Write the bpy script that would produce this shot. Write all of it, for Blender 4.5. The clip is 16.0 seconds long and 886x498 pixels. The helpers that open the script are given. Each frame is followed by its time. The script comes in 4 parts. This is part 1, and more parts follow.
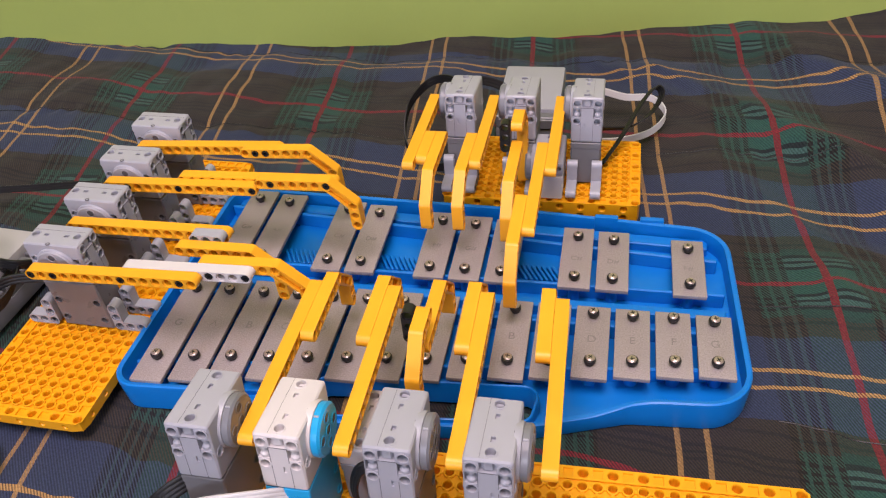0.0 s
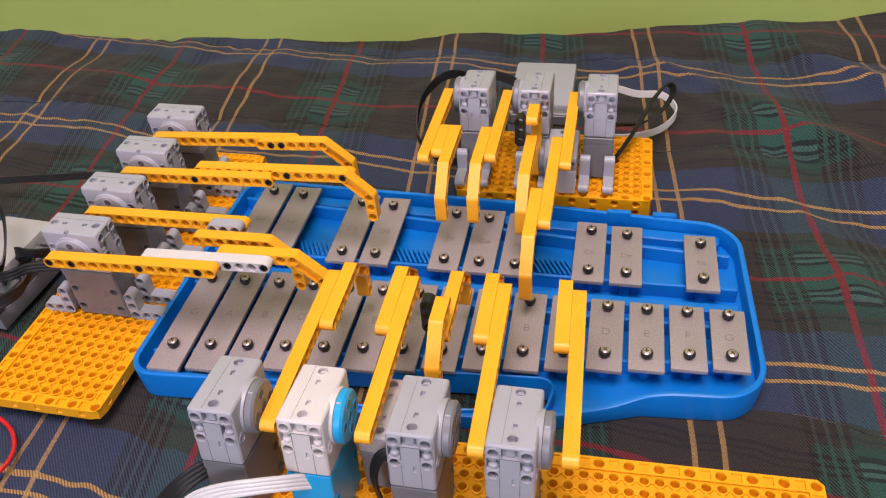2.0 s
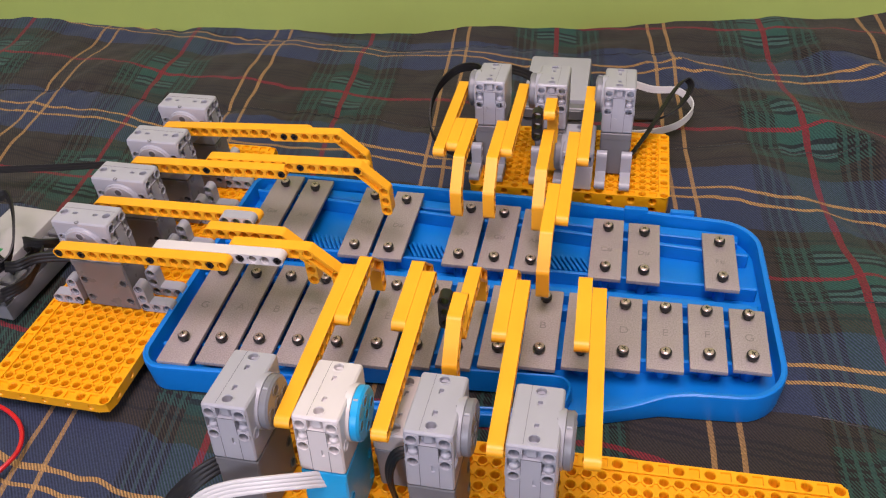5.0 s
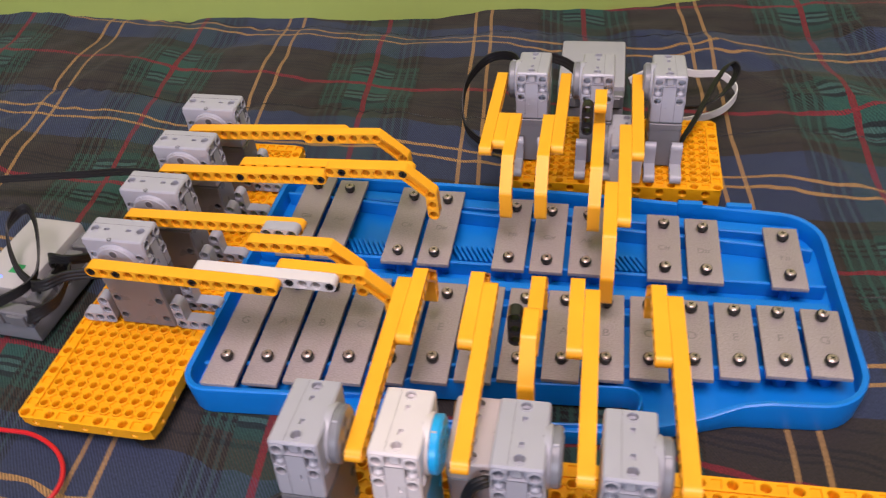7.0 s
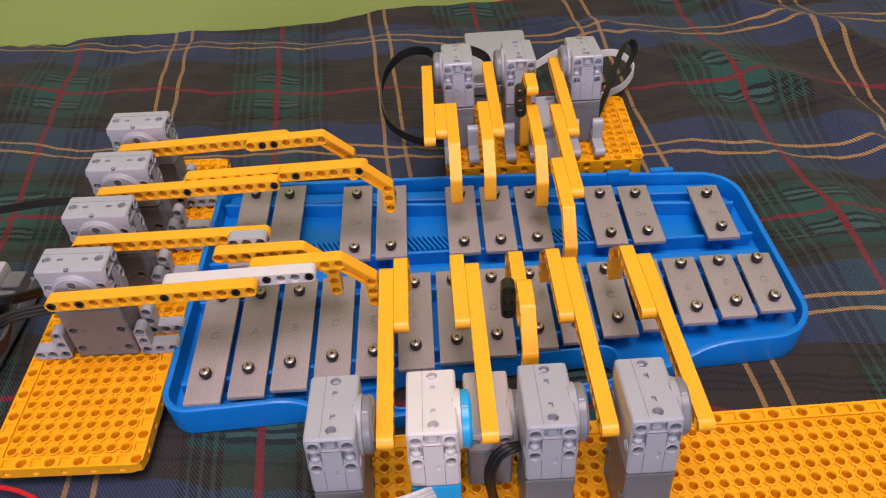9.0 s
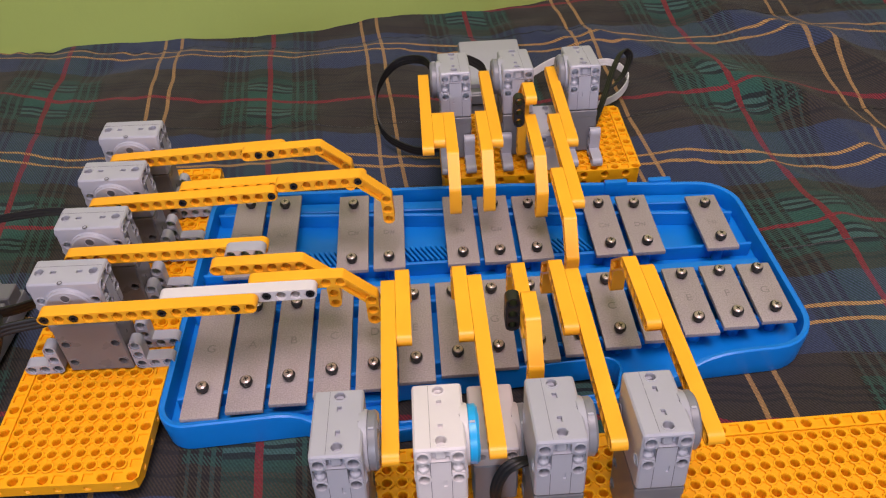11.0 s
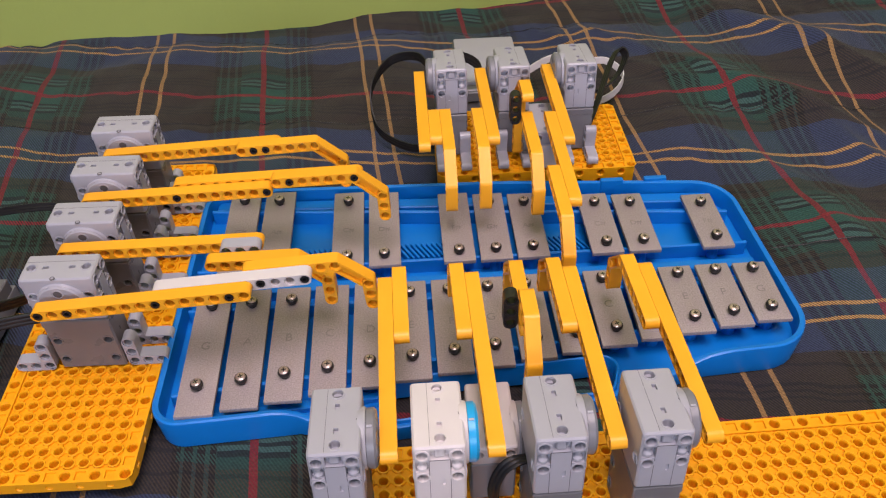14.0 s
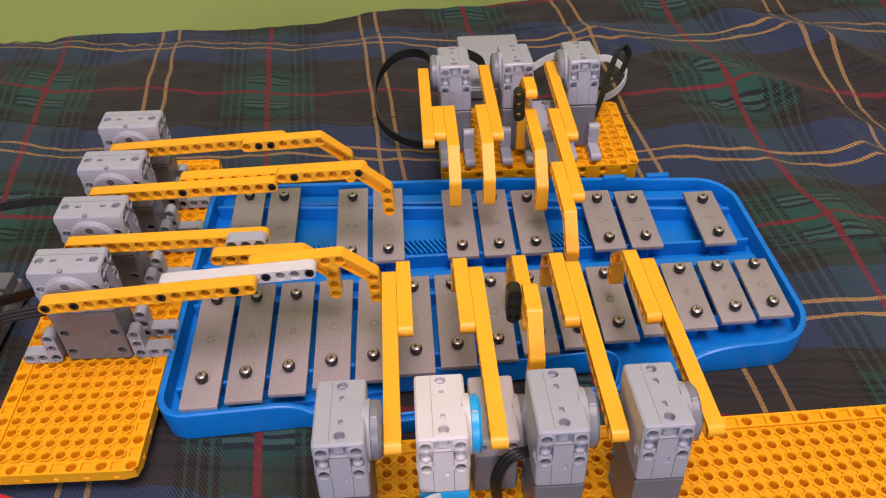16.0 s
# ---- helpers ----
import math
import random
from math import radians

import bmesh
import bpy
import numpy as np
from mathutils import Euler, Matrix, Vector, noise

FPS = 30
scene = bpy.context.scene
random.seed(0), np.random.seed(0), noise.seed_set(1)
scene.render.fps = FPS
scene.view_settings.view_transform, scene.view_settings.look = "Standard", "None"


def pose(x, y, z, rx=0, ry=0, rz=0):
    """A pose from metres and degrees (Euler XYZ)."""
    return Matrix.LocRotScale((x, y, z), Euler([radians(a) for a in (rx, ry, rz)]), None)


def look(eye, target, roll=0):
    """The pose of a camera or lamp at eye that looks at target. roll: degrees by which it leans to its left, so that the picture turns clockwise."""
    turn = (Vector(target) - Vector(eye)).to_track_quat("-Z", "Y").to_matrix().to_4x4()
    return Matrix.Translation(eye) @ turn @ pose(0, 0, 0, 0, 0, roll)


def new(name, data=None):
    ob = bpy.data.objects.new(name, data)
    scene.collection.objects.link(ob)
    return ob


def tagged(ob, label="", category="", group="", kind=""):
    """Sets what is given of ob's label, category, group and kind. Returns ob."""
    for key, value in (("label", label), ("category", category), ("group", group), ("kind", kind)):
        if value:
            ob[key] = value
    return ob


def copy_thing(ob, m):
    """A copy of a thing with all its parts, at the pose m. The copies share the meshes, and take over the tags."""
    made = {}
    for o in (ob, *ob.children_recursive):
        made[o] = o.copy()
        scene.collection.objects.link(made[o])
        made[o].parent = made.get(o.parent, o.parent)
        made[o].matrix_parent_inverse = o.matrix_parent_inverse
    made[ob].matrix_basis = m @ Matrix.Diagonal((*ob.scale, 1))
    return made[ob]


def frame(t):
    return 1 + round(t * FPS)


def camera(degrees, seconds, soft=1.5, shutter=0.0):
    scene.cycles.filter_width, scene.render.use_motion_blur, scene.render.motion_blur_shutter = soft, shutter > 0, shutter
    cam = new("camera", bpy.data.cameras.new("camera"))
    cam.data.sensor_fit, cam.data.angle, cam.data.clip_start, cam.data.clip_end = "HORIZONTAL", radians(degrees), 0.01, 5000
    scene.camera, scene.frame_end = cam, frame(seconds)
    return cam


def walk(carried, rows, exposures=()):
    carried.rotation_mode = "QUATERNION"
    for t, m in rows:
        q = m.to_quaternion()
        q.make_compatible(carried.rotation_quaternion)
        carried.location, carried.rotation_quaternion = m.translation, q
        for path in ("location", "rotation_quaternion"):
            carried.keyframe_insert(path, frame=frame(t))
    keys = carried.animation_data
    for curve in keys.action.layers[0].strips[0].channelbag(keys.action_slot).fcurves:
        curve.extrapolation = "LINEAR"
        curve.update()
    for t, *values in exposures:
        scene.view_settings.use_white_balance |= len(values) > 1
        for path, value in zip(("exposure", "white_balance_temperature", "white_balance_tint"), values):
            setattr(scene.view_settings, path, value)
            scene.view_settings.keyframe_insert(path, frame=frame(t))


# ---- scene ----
cam = camera(57.55, 16.0, soft=1.2, shutter=0.5)
PATH = [
    (0.0, (0.2767, -0.3034, 0.3958), (0.1802, 0.0650, 0.0718), -5.83),
    (0.5, (0.2750, -0.3076, 0.3975), (0.1793, 0.0608, 0.0733), -5.61),
    (1.0, (0.2735, -0.3099, 0.3965), (0.1787, 0.0587, 0.0722), -5.36),
    (1.5, (0.2689, -0.3107, 0.3972), (0.1745, 0.0578, 0.0728), -5.26),
    (2.0, (0.2658, -0.3117, 0.3952), (0.1711, 0.0570, 0.0710), -5.13),
    (2.5, (0.2645, -0.3140, 0.3958), (0.1695, 0.0551, 0.0722), -5.04),
    (3.0, (0.2638, -0.3144, 0.3957), (0.1684, 0.0541, 0.0715), -4.97),
    (3.5, (0.2634, -0.3144, 0.3951), (0.1673, 0.0542, 0.0713), -4.89),
    (4.0, (0.2596, -0.3131, 0.3933), (0.1635, 0.0553, 0.0691), -4.72),
    (6.5, (0.2390, -0.2887, 0.3884), (0.1449, 0.0712, 0.0544), -4.62),
    (7.0, (0.2115, -0.2820, 0.3892), (0.1224, 0.0756, 0.0512), -5.87),
    (7.2, (0.1929, -0.2850, 0.3930), (0.1144, 0.0733, 0.0533), -6.58),
    (7.5, (0.1703, -0.2912, 0.3964), (0.1225, 0.0704, 0.0543), -5.50),
    (8.0, (0.1533, -0.2986, 0.3933), (0.1371, 0.0644, 0.0497), -4.02),
    (8.5, (0.1468, -0.3017, 0.3926), (0.1412, 0.0626, 0.0502), -3.41),
    (9.0, (0.1452, -0.3029, 0.3939), (0.1447, 0.0629, 0.0531), -3.41),
    (11.5, (0.1327, -0.2953, 0.3914), (0.1451, 0.0732, 0.0538), -2.16),
    (12.0, (0.1319, -0.2946, 0.3910), (0.1462, 0.0738, 0.0533), -1.96),
    (12.5, (0.1320, -0.2974, 0.3920), (0.1478, 0.0709, 0.0543), -1.69),
    (13.0, (0.1313, -0.2972, 0.3921), (0.1479, 0.0712, 0.0544), -1.53),
    (13.5, (0.1312, -0.2963, 0.3908), (0.1484, 0.0716, 0.0527), -1.46),
    (14.0, (0.1298, -0.2954, 0.3898), (0.1472, 0.0722, 0.0513), -1.37),
    (14.5, (0.1308, -0.2955, 0.3901), (0.1479, 0.0722, 0.0518), -1.37),
    (15.0, (0.1317, -0.2971, 0.3919), (0.1480, 0.0705, 0.0533), -1.46),
    (15.5, (0.1301, -0.2991, 0.3911), (0.1462, 0.0682, 0.0522), -1.36),
    (16.0, (0.1285, -0.2995, 0.3906), (0.1447, 0.0677, 0.0516), -1.23),
]
walk(cam, [(t, look(eye, target, roll)) for t, eye, target, roll in PATH], [(0.0, 0.20), (4.0, 0.18), (7.0, 0.15), (7.6, 0.16), (8.5, 0.07), (9.0, 0.04), (16.0, 0.03)])

# ---- light: a ceiling lamp behind the camera, soft room light ----
world = bpy.data.worlds.new("world")
scene.world = world
world.use_nodes = True
world.node_tree.nodes["Background"].inputs[0].default_value = (0.95, 0.97, 1.0, 1)
world.node_tree.nodes["Background"].inputs[1].default_value = 0.15


def area_lamp(name, eye, target, size, watts, colour):
    data = bpy.data.lights.new(name, "AREA")
    data.shape, data.size, data.energy, data.color = "DISK", size, watts, colour
    ob = new(name, data)
    ob.matrix_basis = look(eye, target)
    return ob


area_lamp("ceiling_lamp", (0.25, -0.42, 1.69), (0.2, 0.1, 0.0), 0.90, 28.8, (1.0, 0.790, 0.862))
area_lamp("window_light", (-0.3, -2.3, 0.75), (0.1, 0.1, 0.0), 1.1, 28.0, (0.78, 0.80, 1.0))

M = 0.008  # brick module


# ---- materials ----
def nodes_of(name):
    mat = bpy.data.materials.new(name)
    mat.use_nodes = True
    nt = mat.node_tree
    return mat, nt, nt.nodes["Principled BSDF"]


def node(nt, kind, **inputs):
    n = nt.nodes.new(kind)
    for key, value in inputs.items():
        n.inputs[int(key[1:])].default_value = value
    return n


def maths(nt, op, a, b=None, c=None):
    n = nt.nodes.new("ShaderNodeMath")
    n.operation = op
    for i, v in enumerate((a, b, c)):
        if v is None:
            continue
        if isinstance(v, (int, float)):
            n.inputs[i].default_value = v
        else:
            nt.links.new(v, n.inputs[i])
    return n.outputs[0]


def plastic(name, colour, rough=0.3, vary=0.08, bump=0.06, scratch=900.0):
    mat, nt, bsdf = nodes_of(name)
    tex = nt.nodes.new("ShaderNodeTexCoord")
    n1 = node(nt, "ShaderNodeTexNoise")
    n1.inputs["Scale"].default_value, n1.inputs["Detail"].default_value = 60.0, 4.0
    n2 = node(nt, "ShaderNodeTexNoise")
    n2.inputs["Scale"].default_value, n2.inputs["Detail"].default_value = scratch, 3.0
    info = nt.nodes.new("ShaderNodeObjectInfo")
    nt.links.new(tex.outputs["Object"], n1.inputs["Vector"])
    nt.links.new(tex.outputs["Object"], n2.inputs["Vector"])
    hsv = nt.nodes.new("ShaderNodeHueSaturation")
    hsv.inputs["Color"].default_value = (*colour, 1)
    v = maths(nt, "MULTIPLY_ADD", n1.outputs[0], vary * 2, 1 - vary)
    v = maths(nt, "MULTIPLY_ADD", info.outputs["Random"], vary * 0.6, v)
    nt.links.new(v, hsv.inputs["Value"])
    nt.links.new(hsv.outputs[0], bsdf.inputs["Base Color"])
    r = maths(nt, "MULTIPLY_ADD", n1.outputs[0], 0.22, rough - 0.10)
    nt.links.new(r, bsdf.inputs["Roughness"])
    b = nt.nodes.new("ShaderNodeBump")
    b.inputs["Strength"].default_value, b.inputs["Distance"].default_value = bump, 0.0004
    nt.links.new(n2.outputs[0], b.inputs["Height"])
    nt.links.new(b.outputs[0], bsdf.inputs["Normal"])
    return mat


YELLOW = plastic("yellow_plastic", (0.90, 0.425, 0.018), 0.41)
YELLOW_PLATE = plastic("yellow_plate_plastic", (0.84, 0.385, 0.006), 0.38)
WHITE = plastic("white_plastic", (0.64, 0.615, 0.615), 0.34, 0.04)
LIGHT = plastic("light_grey_plastic", (0.37, 0.382, 0.43), 0.34, 0.05)
PALE = plastic("pale_hub_plastic", (0.43, 0.425, 0.43), 0.38, 0.05)
DARK = plastic("dark_grey_plastic", (0.145, 0.15, 0.162), 0.36, 0.10)
MID = plastic("mid_grey_plastic", (0.19, 0.197, 0.218), 0.36, 0.06)
BLACK = plastic("black_plastic", (0.012, 0.012, 0.013), 0.38)
# dark grey for the painted shade in disc holes, also for joints and seams
HOLE = plastic("hole_shade", (0.10, 0.10, 0.11), 0.6)
BLUE = plastic("blue_case_plastic", (0.001, 0.185, 0.62), 0.36, 0.06)
CYAN = plastic("cyan_plastic", (0.012, 0.36, 0.72), 0.32, 0.05)
BEIGE = plastic("beige_plastic", (0.47, 0.43, 0.42), 0.4, 0.05)
CABLE = plastic("black_cable", (0.007, 0.007, 0.008), 0.52)
CABLE_WHITE = plastic("white_cable", (0.66, 0.66, 0.66), 0.4)
RED_WIRE = plastic("red_wire", (0.55, 0.012, 0.02), 0.35)
GREEN_LIGHT = plastic("green_mark", (0.02, 0.30, 0.10), 0.4)


GLOW, glow_tree, glow_shader = nodes_of("blue_status_glow")
glow_shader.inputs["Base Color"].default_value = (0.05, 0.10, 0.8, 1)
glow_shader.inputs["Emission Color"].default_value = (0.08, 0.16, 1.0, 1)
glow_shader.inputs["Emission Strength"].default_value = 3.0


def metal(name, colour, rough, grain=1.0, metallic=1.0):
    mat, nt, bsdf = nodes_of(name)
    bsdf.inputs["Metallic"].default_value = metallic
    tex = nt.nodes.new("ShaderNodeTexCoord")
    n1 = node(nt, "ShaderNodeTexNoise")
    n1.inputs["Scale"].default_value, n1.inputs["Detail"].default_value = 1100.0, 3.0
    n2 = node(nt, "ShaderNodeTexNoise")
    n2.inputs["Scale"].default_value, n2.inputs["Detail"].default_value = 45.0, 6.0
    nt.links.new(tex.outputs["Object"], n1.inputs["Vector"])
    nt.links.new(tex.outputs["Object"], n2.inputs["Vector"])
    info = nt.nodes.new("ShaderNodeObjectInfo")
    hsv = nt.nodes.new("ShaderNodeHueSaturation")
    hsv.inputs["Color"].default_value = (*colour, 1)
    v = maths(nt, "MULTIPLY_ADD", n1.outputs[0], 0.95, 0.36)
    v = maths(nt, "MULTIPLY_ADD", n2.outputs[0], 0.22, v)
    v = maths(nt, "MULTIPLY_ADD", info.outputs["Random"], 0.10, v)
    nt.links.new(v, hsv.inputs["Value"])
    nt.links.new(hsv.outputs[0], bsdf.inputs["Base Color"])
    nt.links.new(maths(nt, "MULTIPLY_ADD", n2.outputs[0], 0.2, rough - 0.1), bsdf.inputs["Roughness"])
    b = nt.nodes.new("ShaderNodeBump")
    b.inputs["Strength"].default_value, b.inputs["Distance"].default_value = 0.25 * grain, 0.0003
    nt.links.new(n1.outputs[0], b.inputs["Height"])
    nt.links.new(b.outputs[0], bsdf.inputs["Normal"])
    return mat


STEEL = metal("brushed_steel", (0.350, 0.310, 0.304), 0.60, 2.0, 0.30)
SCREW = metal("nickel_screw", (0.56, 0.46, 0.42), 0.30, 0.2, 0.70)
ENGRAVED = metal("engraved_steel", (0.25, 0.225, 0.22), 0.6, 1.0, 0.30)


def wall_paint(name, colour):
    mat, nt, bsdf = nodes_of(name)
    tex = nt.nodes.new("ShaderNodeTexCoord")
    n1 = node(nt, "ShaderNodeTexNoise")
    n1.inputs["Scale"].default_value, n1.inputs["Detail"].default_value = 3.0, 5.0
    n2 = node(nt, "ShaderNodeTexNoise")
    n2.inputs["Scale"].default_value = 260.0
    nt.links.new(tex.outputs["Object"], n1.inputs["Vector"])
    nt.links.new(tex.outputs["Object"], n2.inputs["Vector"])
    hsv = nt.nodes.new("ShaderNodeHueSaturation")
    hsv.inputs["Color"].default_value = (*colour, 1)
    nt.links.new(maths(nt, "MULTIPLY_ADD", n1.outputs[0], 0.25, 0.88), hsv.inputs["Value"])
    nt.links.new(hsv.outputs[0], bsdf.inputs["Base Color"])
    bsdf.inputs["Roughness"].default_value = 0.75
    b = nt.nodes.new("ShaderNodeBump")
    b.inputs["Strength"].default_value, b.inputs["Distance"].default_value = 0.15, 0.001
    nt.links.new(n2.outputs[0], b.inputs["Height"])
    nt.links.new(b.outputs[0], bsdf.inputs["Normal"])
    return mat


GREEN_WALL = wall_paint("green_wall_paint", (0.36, 0.46, 0.11))
PALE_WALL = wall_paint("pale_wall_paint", (0.70, 0.63, 0.60))
CEILING = wall_paint("white_ceiling_paint", (0.75, 0.74, 0.72))


def tartan():
    """Woven tartan: the same stripe order in warp and weft, crossed by a diagonal twill."""
    mat, nt, bsdf = nodes_of("tartan_cotton")
    tex = nt.nodes.new("ShaderNodeTexCoord")
    warp = node(nt, "ShaderNodeTexNoise")
    warp.inputs["Scale"].default_value, warp.inputs["Detail"].default_value = 9.0, 2.0
    nt.links.new(tex.outputs["UV"], warp.inputs["Vector"])
    sep = nt.nodes.new("ShaderNodeSeparateXYZ")
    nt.links.new(tex.outputs["UV"], sep.inputs[0])
    x, y = sep.outputs[0], sep.outputs[1]
    wob = maths(nt, "MULTIPLY_ADD", warp.outputs[0], 0.008, -0.004)
    u = maths(nt, "ADD", maths(nt, "MULTIPLY_ADD", y, 0.087, x), wob)
    ripple = node(nt, "ShaderNodeTexNoise")
    ripple.inputs["Scale"].default_value, ripple.inputs["Detail"].default_value = 34.0, 1.0
    nt.links.new(tex.outputs["UV"], ripple.inputs["Vector"])
    v = maths(nt, "ADD", maths(nt, "MULTIPLY_ADD", x, 0.092, y), maths(nt, "MULTIPLY_ADD", ripple.outputs[0], 0.009, maths(nt, "SUBTRACT", wob, 0.0045)))
    slack = maths(nt, "MINIMUM", maths(nt, "MAXIMUM", maths(nt, "MULTIPLY_ADD", y, -20.0, -0.8), 0.0), 1.0)
    far = maths(nt, "MINIMUM", maths(nt, "MAXIMUM", maths(nt, "MULTIPLY_ADD", y, 9.0, -2.6), 0.0), 1.0)
    v = maths(nt, "MULTIPLY_ADD", far, -0.013, v)
    v = maths(nt, "MULTIPLY_ADD", slack, 0.017, v)  # the cloth is pushed together before the plates

    def sett(coord, start, period, weft):
        f = maths(nt, "FRACT", maths(nt, "DIVIDE", maths(nt, "SUBTRACT", coord, start), period))
        d = maths(nt, "MULTIPLY", maths(nt, "ABSOLUTE", maths(nt, "SUBTRACT", f, 0.5)), 2.0)
        d = maths(nt, "SUBTRACT", 1.0, d)  # 0 on the red line, 1 midway between two
        ramp = nt.nodes.new("ShaderNodeValToRGB")
        ramp.color_ramp.interpolation = "CONSTANT"
        red, gold, black, teal = (0.20, 0.012, 0.022), (0.41, 0.235, 0.080), (0.010, 0.010, 0.013), (0.030, 0.066, 0.063)
        if weft:
            green, blue, black = (0.044, 0.034, 0.024), (0.040, 0.057, 0.108), (0.022, 0.020, 0.018)
            stops = [(0.0, red), (0.022, green), (0.165, black), (0.190, green), (0.225, black), (0.250, green), (0.285, black), (0.315, green), (0.47, black), (0.50, green), (0.60, blue), (0.910, gold), (0.942, blue)]
        else:
            green, blue = (0.016, 0.055, 0.047), (0.026, 0.026, 0.034)
            stops = [(0.0, red), (0.020, green), (0.20, black), (0.235, teal), (0.265, black), (0.310, teal), (0.335, black), (0.385, teal), (0.405, black), (0.45, blue), (0.900, gold), (0.930, blue)]
        el = ramp.color_ramp.elements
        el[0].position, el[0].color = 0.0, (*red, 1)
        el[1].position, el[1].color = stops[1][0], (*green, 1)
        for p, c in stops[2:]:
            e = el.new(p)
            e.color = (*c, 1)
        nt.links.new(d, ramp.inputs[0])
        # thin coloured yarns show through the twill more strongly than the grounds
        strong = nt.nodes.new("ShaderNodeValToRGB")
        strong.color_ramp.interpolation = "CONSTANT"
        s = strong.color_ramp.elements
        s[0].position, s[0].color = 0.0, (1, 1, 1, 1)
        s[1].position, s[1].color = 0.022 if weft else 0.020, (0, 0, 0, 1)
        for p, c in ((0.18, 0.10), (0.40, 0.0), (0.910, 1.0), (0.942, 0.0)) if weft else ((0.18, 0.10), (0.40, 0.0), (0.900, 1.0), (0.930, 0.0)):
            e = s.new(p)
            e.color = (c, c, c, 1)
        nt.links.new(d, strong.inputs[0])
        return ramp.outputs[0], strong.outputs[0], d

    cu, su, du = sett(u, 0.030, 0.2037, False)
    cv, sv, dv = sett(v, 0.3426, 0.1705, True)
    diag = maths(nt, "SINE", maths(nt, "MULTIPLY", maths(nt, "MULTIPLY_ADD", y, 0.75, x), 2 * math.pi / 0.0021))
    twill = maths(nt, "MULTIPLY_ADD", diag, 0.46, 0.5)
    pick = maths(nt, "ADD", twill, maths(nt, "MULTIPLY", maths(nt, "SUBTRACT", sv, su), 0.33))
    mix = nt.nodes.new("ShaderNodeMix")
    mix.data_type, mix.clamp_factor = "RGBA", True
    nt.links.new(pick, mix.inputs["Factor"])
    nt.links.new(cu, mix.inputs[6])
    nt.links.new(cv, mix.inputs[7])
    # where warp and weft agree the colour is full: green on green, blue on blue
    thin = maths(nt, "SUBTRACT", 1.0, maths(nt, "MAXIMUM", su, sv))
    lines = nt.nodes.new("ShaderNodeSeparateColor")
    nt.links.new(mix.outputs[2], lines.inputs[0])
    body = maths(nt, "GREATER_THAN", lines.outputs[1], 0.022)
    gg = maths(nt, "MULTIPLY", maths(nt, "LESS_THAN", du, 0.43), maths(nt, "LESS_THAN", dv, 0.40))
    bb = maths(nt, "MULTIPLY", maths(nt, "GREATER_THAN", du, 0.46), maths(nt, "GREATER_THAN", dv, 0.60))
    for mask, colour in ((gg, (0.020, 0.082, 0.064, 1)), (bb, (0.030, 0.045, 0.098, 1))):
        full = nt.nodes.new("ShaderNodeMix")
        full.data_type = "RGBA"
        nt.links.new(maths(nt, "MULTIPLY", maths(nt, "MULTIPLY", mask, maths(nt, "MULTIPLY", thin, body)), 0.75), full.inputs["Factor"])
        nt.links.new(mix.outputs[2], full.inputs[6])
        full.inputs[7].default_value = colour
        mix = full
    # bars of teal and black where the green columns meet the cross bands
    bars = nt.nodes.new("ShaderNodeValToRGB")
    bars.color_ramp.interpolation = "CONSTANT"
    el = bars.color_ramp.elements
    el[0].position, el[0].color = 0.0, (0.020, 0.080, 0.064, 1)
    el[1].position, el[1].color = 0.150, (0.012, 0.013, 0.018, 1)
    for p, c in ((0.185, (0.045, 0.110, 0.098, 1)), (0.225, (0.012, 0.013, 0.018, 1)), (0.255, (0.045, 0.110, 0.098, 1)), (0.300, (0.012, 0.013, 0.018, 1)), (0.345, (0.018, 0.056, 0.047, 1))):
        el.new(p).color = c
    nt.links.new(dv, bars.inputs[0])
    core = maths(nt, "MULTIPLY", maths(nt, "LESS_THAN", du, 0.20), maths(nt, "MULTIPLY", maths(nt, "LESS_THAN", dv, 0.44), thin))
    full = nt.nodes.new("ShaderNodeMix")
    full.data_type = "RGBA"
    nt.links.new(maths(nt, "MULTIPLY", core, 0.85), full.inputs["Factor"])
    nt.links.new(mix.outputs[2], full.inputs[6])
    nt.links.new(bars.outputs[0], full.inputs[7])
    mix = full
    fuzz = node(nt, "ShaderNodeTexNoise")
    fuzz.inputs["Scale"].default_value, fuzz.inputs["Detail"].default_value = 700.0, 3.0
    nt.links.new(tex.outputs["UV"], fuzz.inputs["Vector"])
    hsv = nt.nodes.new("ShaderNodeHueSaturation")
    nt.links.new(mix.outputs[2], hsv.inputs["Color"])
    nt.links.new(maths(nt, "MULTIPLY_ADD", fuzz.outputs[0], 1.0, maths(nt, "MULTIPLY_ADD", twill, 0.42, 0.10)), hsv.inputs["Value"])
    hsv.inputs["Saturation"].default_value = 0.95
    nt.links.new(hsv.outputs[0], bsdf.inputs["Base Color"])
    bsdf.inputs["Roughness"].default_value = 0.85
    bsdf.inputs["Sheen Weight"].default_value = 0.10
    bsdf.inputs["Specular IOR Level"].default_value = 0.25
    b = nt.nodes.new("ShaderNodeBump")
    b.inputs["Strength"].default_value, b.inputs["Distance"].default_value = 0.35, 0.0004
    nt.links.new(maths(nt, "MULTIPLY_ADD", fuzz.outputs[0], 0.8, twill), b.inputs["Height"])
    nt.links.new(b.outputs[0], bsdf.inputs["Normal"])
    return mat


TARTAN = tartan()


